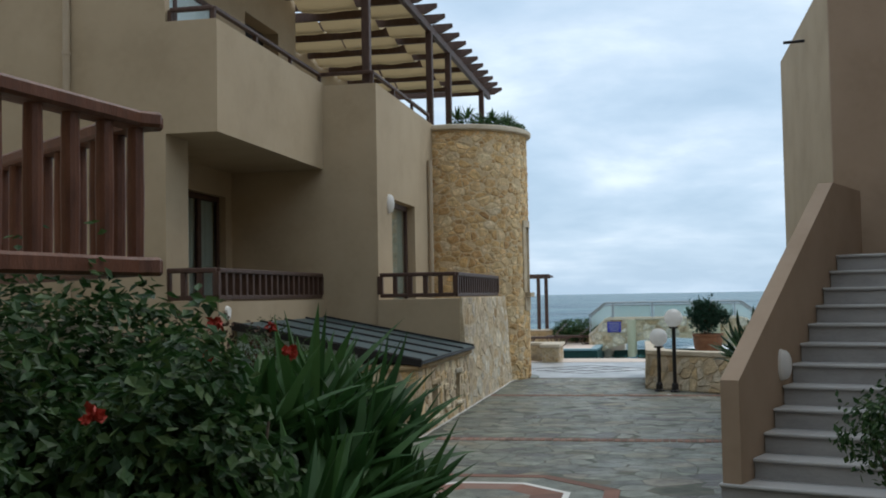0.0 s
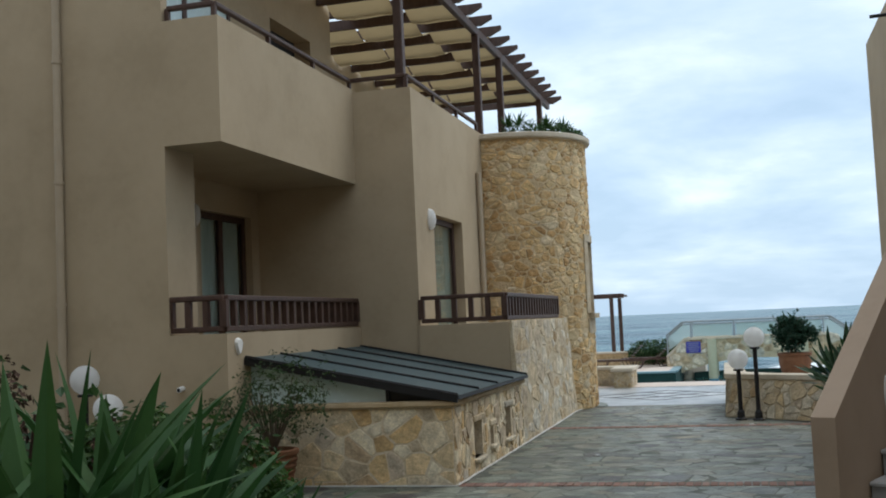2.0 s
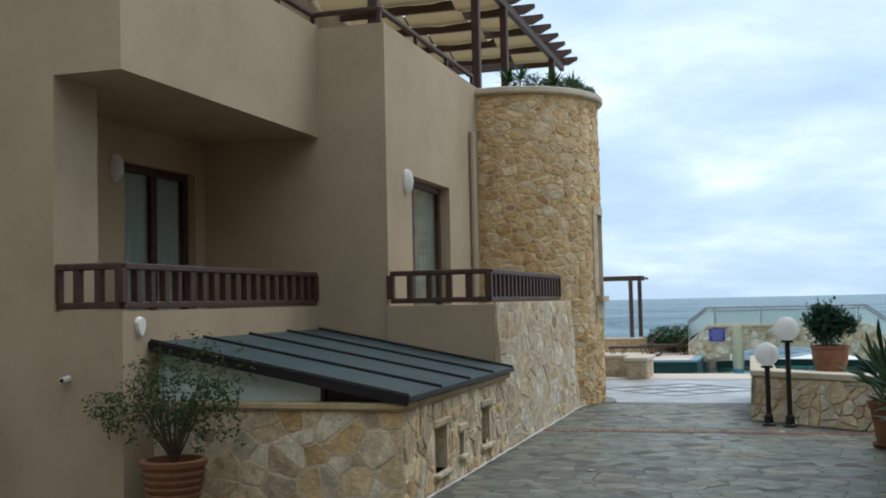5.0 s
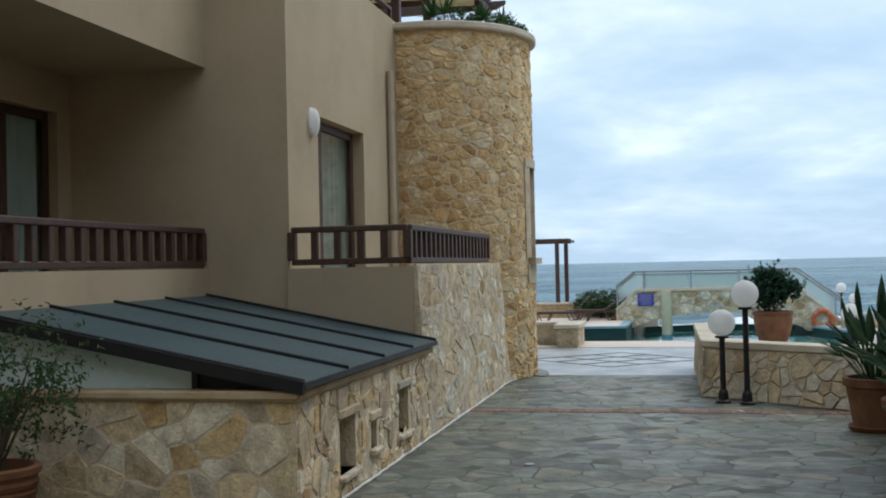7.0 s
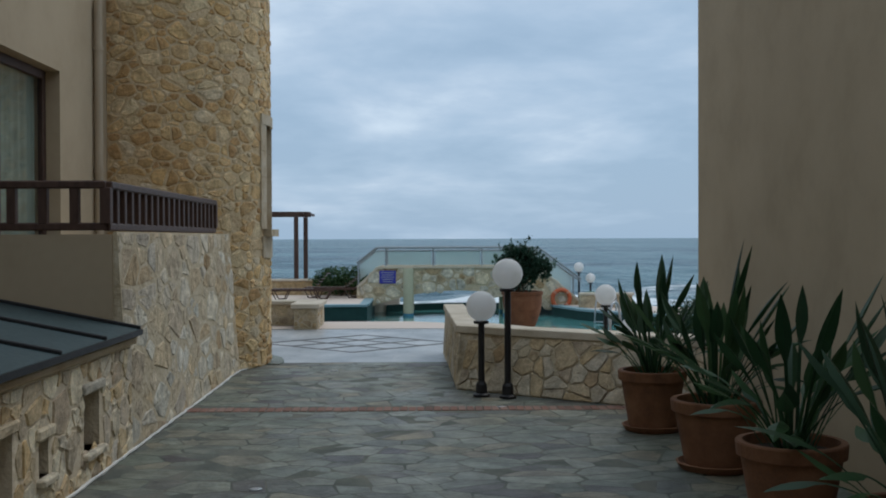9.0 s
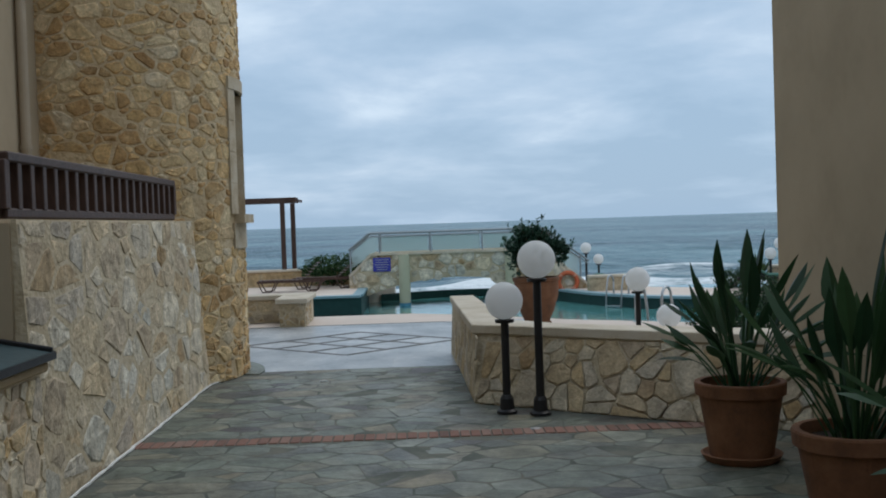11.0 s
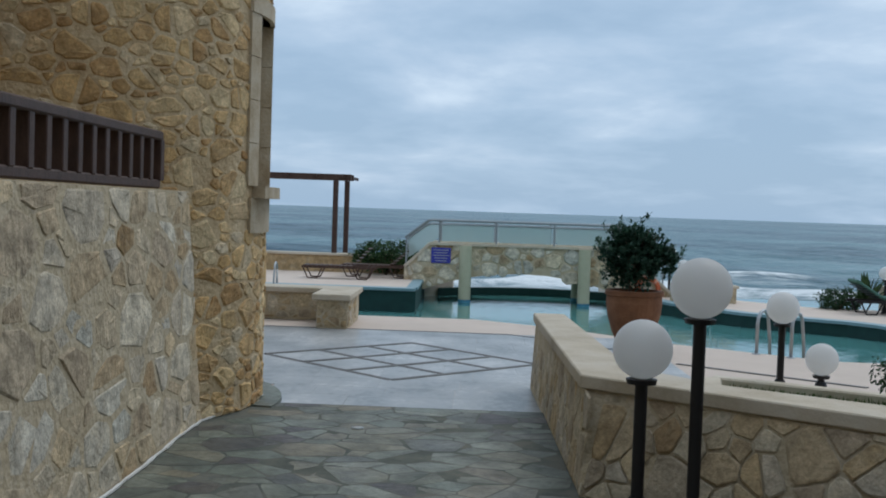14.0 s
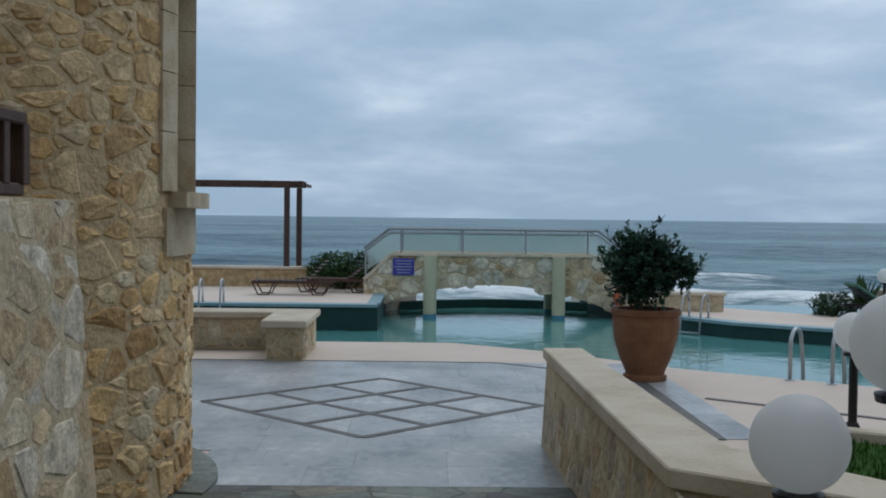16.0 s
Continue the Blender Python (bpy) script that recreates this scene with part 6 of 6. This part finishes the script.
ring8(1.10, 1.24, 0.012, M_BRICK, "brick_border")
ring8(0.80, 1.10, 0.008, M_SLATE, "slate_ring")
ring8(0.74, 0.80, 0.011, M_WHITE, "white_line")
ring8(0.45, 0.74, 0.008, M_BRICK, "brick_ring")
ring8(0.02, 0.45, 0.008, M_SLATE, "slate_heart")

# small stones, then the many pieces of walls and paving
pv = thing("slate_paving", "irregular grey-green slate crazy paving", "paving", kind="structure")


def free_ground(u, v):
    x, y = u - 7.0, v + 1.5
    if x < -4.9 and y > 7.5 or x < -2.62 and y > 8.0:
        return False
    if y > 15.6 and (x + 3.83) ** 2 + (y - 17.32) ** 2 < 1.5 ** 2 or x < -2.72 and y > 11:
        return False
    if x > -0.05 - 0.02 * (y - 14.77) and y > 14.75 or (y - 14.77) > -0.77 * (x + 0.06) - 0.05 and x > -0.06 or x > 2.2 and y > 8.8:
        return False
    if 13.40 < y < 13.64 or (7.98 < y < 8.22 and x > -2.62):
        return False
    if (x + 1.3) ** 2 + (y - 4.42) ** 2 < 1.28 ** 2:
        return False
    if x < -0.9 and y < 1.5 or x > 1.3 and y < 7.5 and y > 3.0:
        return False
    return True


polys = fieldstones(9.3, 15.84, 0.37, 5, 1.25, free_ground, lo=0.36, split=0.7)
lay(pv, "slate_flag", polys, 0.0022, 0.0014, lambda a, b, d: (a - 7.0, b + 1.5, d - 0.006), M_SLATE, 6, 300,
    lambda p: (0 if -2.7 < p[0][0] - 7 < 1.0 and 8.5 < p[0][1] + 1.5 < 17.3 else 1) * 100 - p[0][1], rough=0.08, top=0.98, rest="far_slate_flags", chip=0.6)


def brick_row(x0, x1, y0, y1, seed):
    rg = random.Random(seed)
    x = x0
    while x < x1:
        w = 0.078
        bm = boxes(((x + 0.005, y0 + rg.uniform(0, 0.008), -0.03), (x + w - 0.004, y1 - rg.uniform(0, 0.01), rg.uniform(0.0, 0.005))), bevel=0.004)
        part("brick", bm, M_BRICK, bk)
        x += w


bk = thing("brick_band", "bands of worn red bricks set in the slate paving", "paving inlay", kind="structure")
brick_row(-2.66, 1.6, 13.41, 13.63, 1)
brick_row(-2.6, 1.0, 7.99, 8.21, 2)
brick_row(-6.4, -4.8, 7.18, 7.40, 3)

# tower stones, leaving out the slit window
TH0, TH1 = radians(-101), radians(42)


def tower_map(a, b, d):
    th = TH0 + a / TR
    return (TC[0] + (TR - 0.02 + d) * math.cos(th), TC[1] + (TR - 0.02 + d) * math.sin(th), b)


def tower_keep(u, v):
    th = TH0 + u / TR
    return not (SL0 - 0.10 < th < SL1 + 0.12 and SLZ0 - 0.34 < v < SLZ1 + 0.10)


polys = fieldstones((TH1 - TH0) * TR, 4.88, 0.215, 11, 1.5, tower_keep, lo=0.26)
lay(tower, "stone", polys, 0.005, 0.0105, tower_map, M_STONE_OCHRE, 12, 300, lambda p: p[0][1], rough=0.6, top=0.80)


win = finish(new("slit_window"), tower)
for k in range(4):
    z0 = SLZ0 + k * (SLZ1 - SLZ0) / 4
    part("jamb_stone", radial_box(SL0 - 0.11, SL0 + 0.012, z0 + 0.003, z0 + 0.327, TR - 0.2, TR + 0.004), M_JAMB, win)
    part("jamb_stone", radial_box(SL1 - 0.012, SL1 + 0.10, z0 + 0.003, z0 + 0.327, TR - 0.2, TR + 0.006), M_JAMB, win)
part("lintel", radial_box(SL0 - 0.11, SL1 + 0.10, SLZ1, SLZ1 + 0.13, TR - 0.2, TR + 0.015, 6), M_JAMB, win)
part("sill", radial_box(SL0 - 0.03, SL1 + 0.12, SLZ0 - 0.09, SLZ0, TR - 0.2, TR + 0.09, 6), M_JAMB, win)
part("apron", radial_box(SL0 - 0.08, SL1 + 0.08, SLZ0 - 0.36, SLZ0 - 0.09, TR - 0.2, TR + 0.008, 6), M_JAMB, win)
part("infill", radial_box(SL0, SL1, SLZ0, SLZ1, TR - 0.25, TR - 0.10, 6), M_PLASTER, win)
part("dark_border", radial_box(radians(-8), radians(70), -0.03, 0.008, TR - 0.05, TR + 0.15, 14), M_SLATE, tower)

# stone side of the raised terrace
polys = fieldstones(4.85, 1.66, 0.36, 27, 1.8, lo=0.28, split=0.5)
lay(podo, "stone", polys, 0.004, 0.008, lambda a, b, d: (POD - 0.004 + float(d) + BATTER * (1 - float(b) / 1.66), 11.66 + float(a), float(b)), M_STONE_PALE, 22, 300, rough=0.5, top=0.84, chip=0.7)

# lean-to stones


def no_niche(u, v):
    y = SY + u
    return not any(a - 0.05 < y < b + 0.05 and c - 0.04 < v < d + 0.04 for a, b, c, d in NICHES[1:])


lay(shed, "stone", fieldstones(-(XB - SX), 0.80, 0.37, 35, 1.15, lo=0.34, split=0.65), 0.0045, 0.011, plane_map((XB, SY + 0.003, 0), (1, 0, 0), (0, 0, 1), (0, -1, 0)), M_STONE_CREAM, 32, chip=0.45, top=0.93)
lay(shed, "stone", fieldstones(3.6, 0.80, 0.27, 33, 1.05, no_niche, lo=0.30), 0.006, 0.013, plane_map((SX - 0.003, SY, 0), (0, 1, 0), (0, 0, 1), (1, 0, 0)), M_STONE_CREAM, 34, rough=0.45, chip=0.6)
for a, b, z0, z1 in NICHES[1:]:
    part("lintel_stone", boxes(((SX - 0.2, a - 0.06, z1), (SX + 0.03, b + 0.06, z1 + 0.07)), bevel=0.012), M_STONE_PALE, shed)
    part("sill_stone", boxes(((SX - 0.2, a - 0.04, z0 - 0.05), (SX + 0.05, b + 0.05, z0)), bevel=0.012), M_STONE_PALE, shed)

# garden wall stones
a, b, c = (Vector((*p, 0)) for p in LW)
ta, tb, tc = (Vector((*p, 0.58)) for p in LT)
d1, d2 = (a - b).normalized(), (c - b).normalized()
n1, n2 = d1.cross(tb - b).normalized(), d2.cross(tb - b).normalized()
n1 = n1 if n1.x < 0 else -n1
n2 = n2 if n2.y < 0 else -n2
lay(lowall, "stone", fieldstones((a - b).length, 0.58, 0.29, 41, 1.05, lo=0.30), 0.004, 0.0035, plane_map(b - n1 * 0.003, d1, tb - b - d1 * (tb - b).dot(d1), n1), M_STONE_MIX, 42)
lay(lowall, "stone", fieldstones((c - b).length, (tb - b - d2 * (tb - b).dot(d2)).length - 0.01, 0.31, 45, 1.0, lo=0.34, split=0.6), 0.005, 0.0025, plane_map(b - n2 * 0.003, d2, tb - b - d2 * (tb - b).dot(d2), n2), M_STONE_MIX, 44, chip=0.7)

# bench and bridge stones
lay(ben, "stone", fieldstones(0.42, 0.38, 0.24, 51), 0.008, 0.015, plane_map((-2.80, 23.404, -0.08), (1, 0, 0), (0, 0, 1), (0, -1, 0)), M_STONE_MIX, 52)
lay(ben, "stone", fieldstones(1.1, 0.38, 0.26, 53), 0.008, 0.015, plane_map((-2.384, 23.40, -0.08), (0, 1, 0), (0, 0, 1), (1, 0, 0)), M_STONE_MIX, 54)
lay(ben, "stone", fieldstones(2.6, 0.38, 0.28, 55), 0.008, 0.015, plane_map((-5.4, 24.504, -0.08), (1, 0, 0), (0, 0, 1), (0, -1, 0)), M_STONE_MIX, 56)


def bridge_keep(u, v):
    x, z = u - 2.45, v - 1.4
    lower = -1.3 if x < -2.2 or x > 3.9 else arch_z(x) + 0.04
    return lower < z < deck_z(x) - 0.05


lay(br, "stone", fieldstones(7.0, 2.1, 0.42, 61, 1.2, bridge_keep), 0.014, 0.022, plane_map((-2.45, BY + 0.004, -1.4), (1, 0, 0), (0, 0, 1), (0, -1, 0)), M_STONE_PALE, 62)
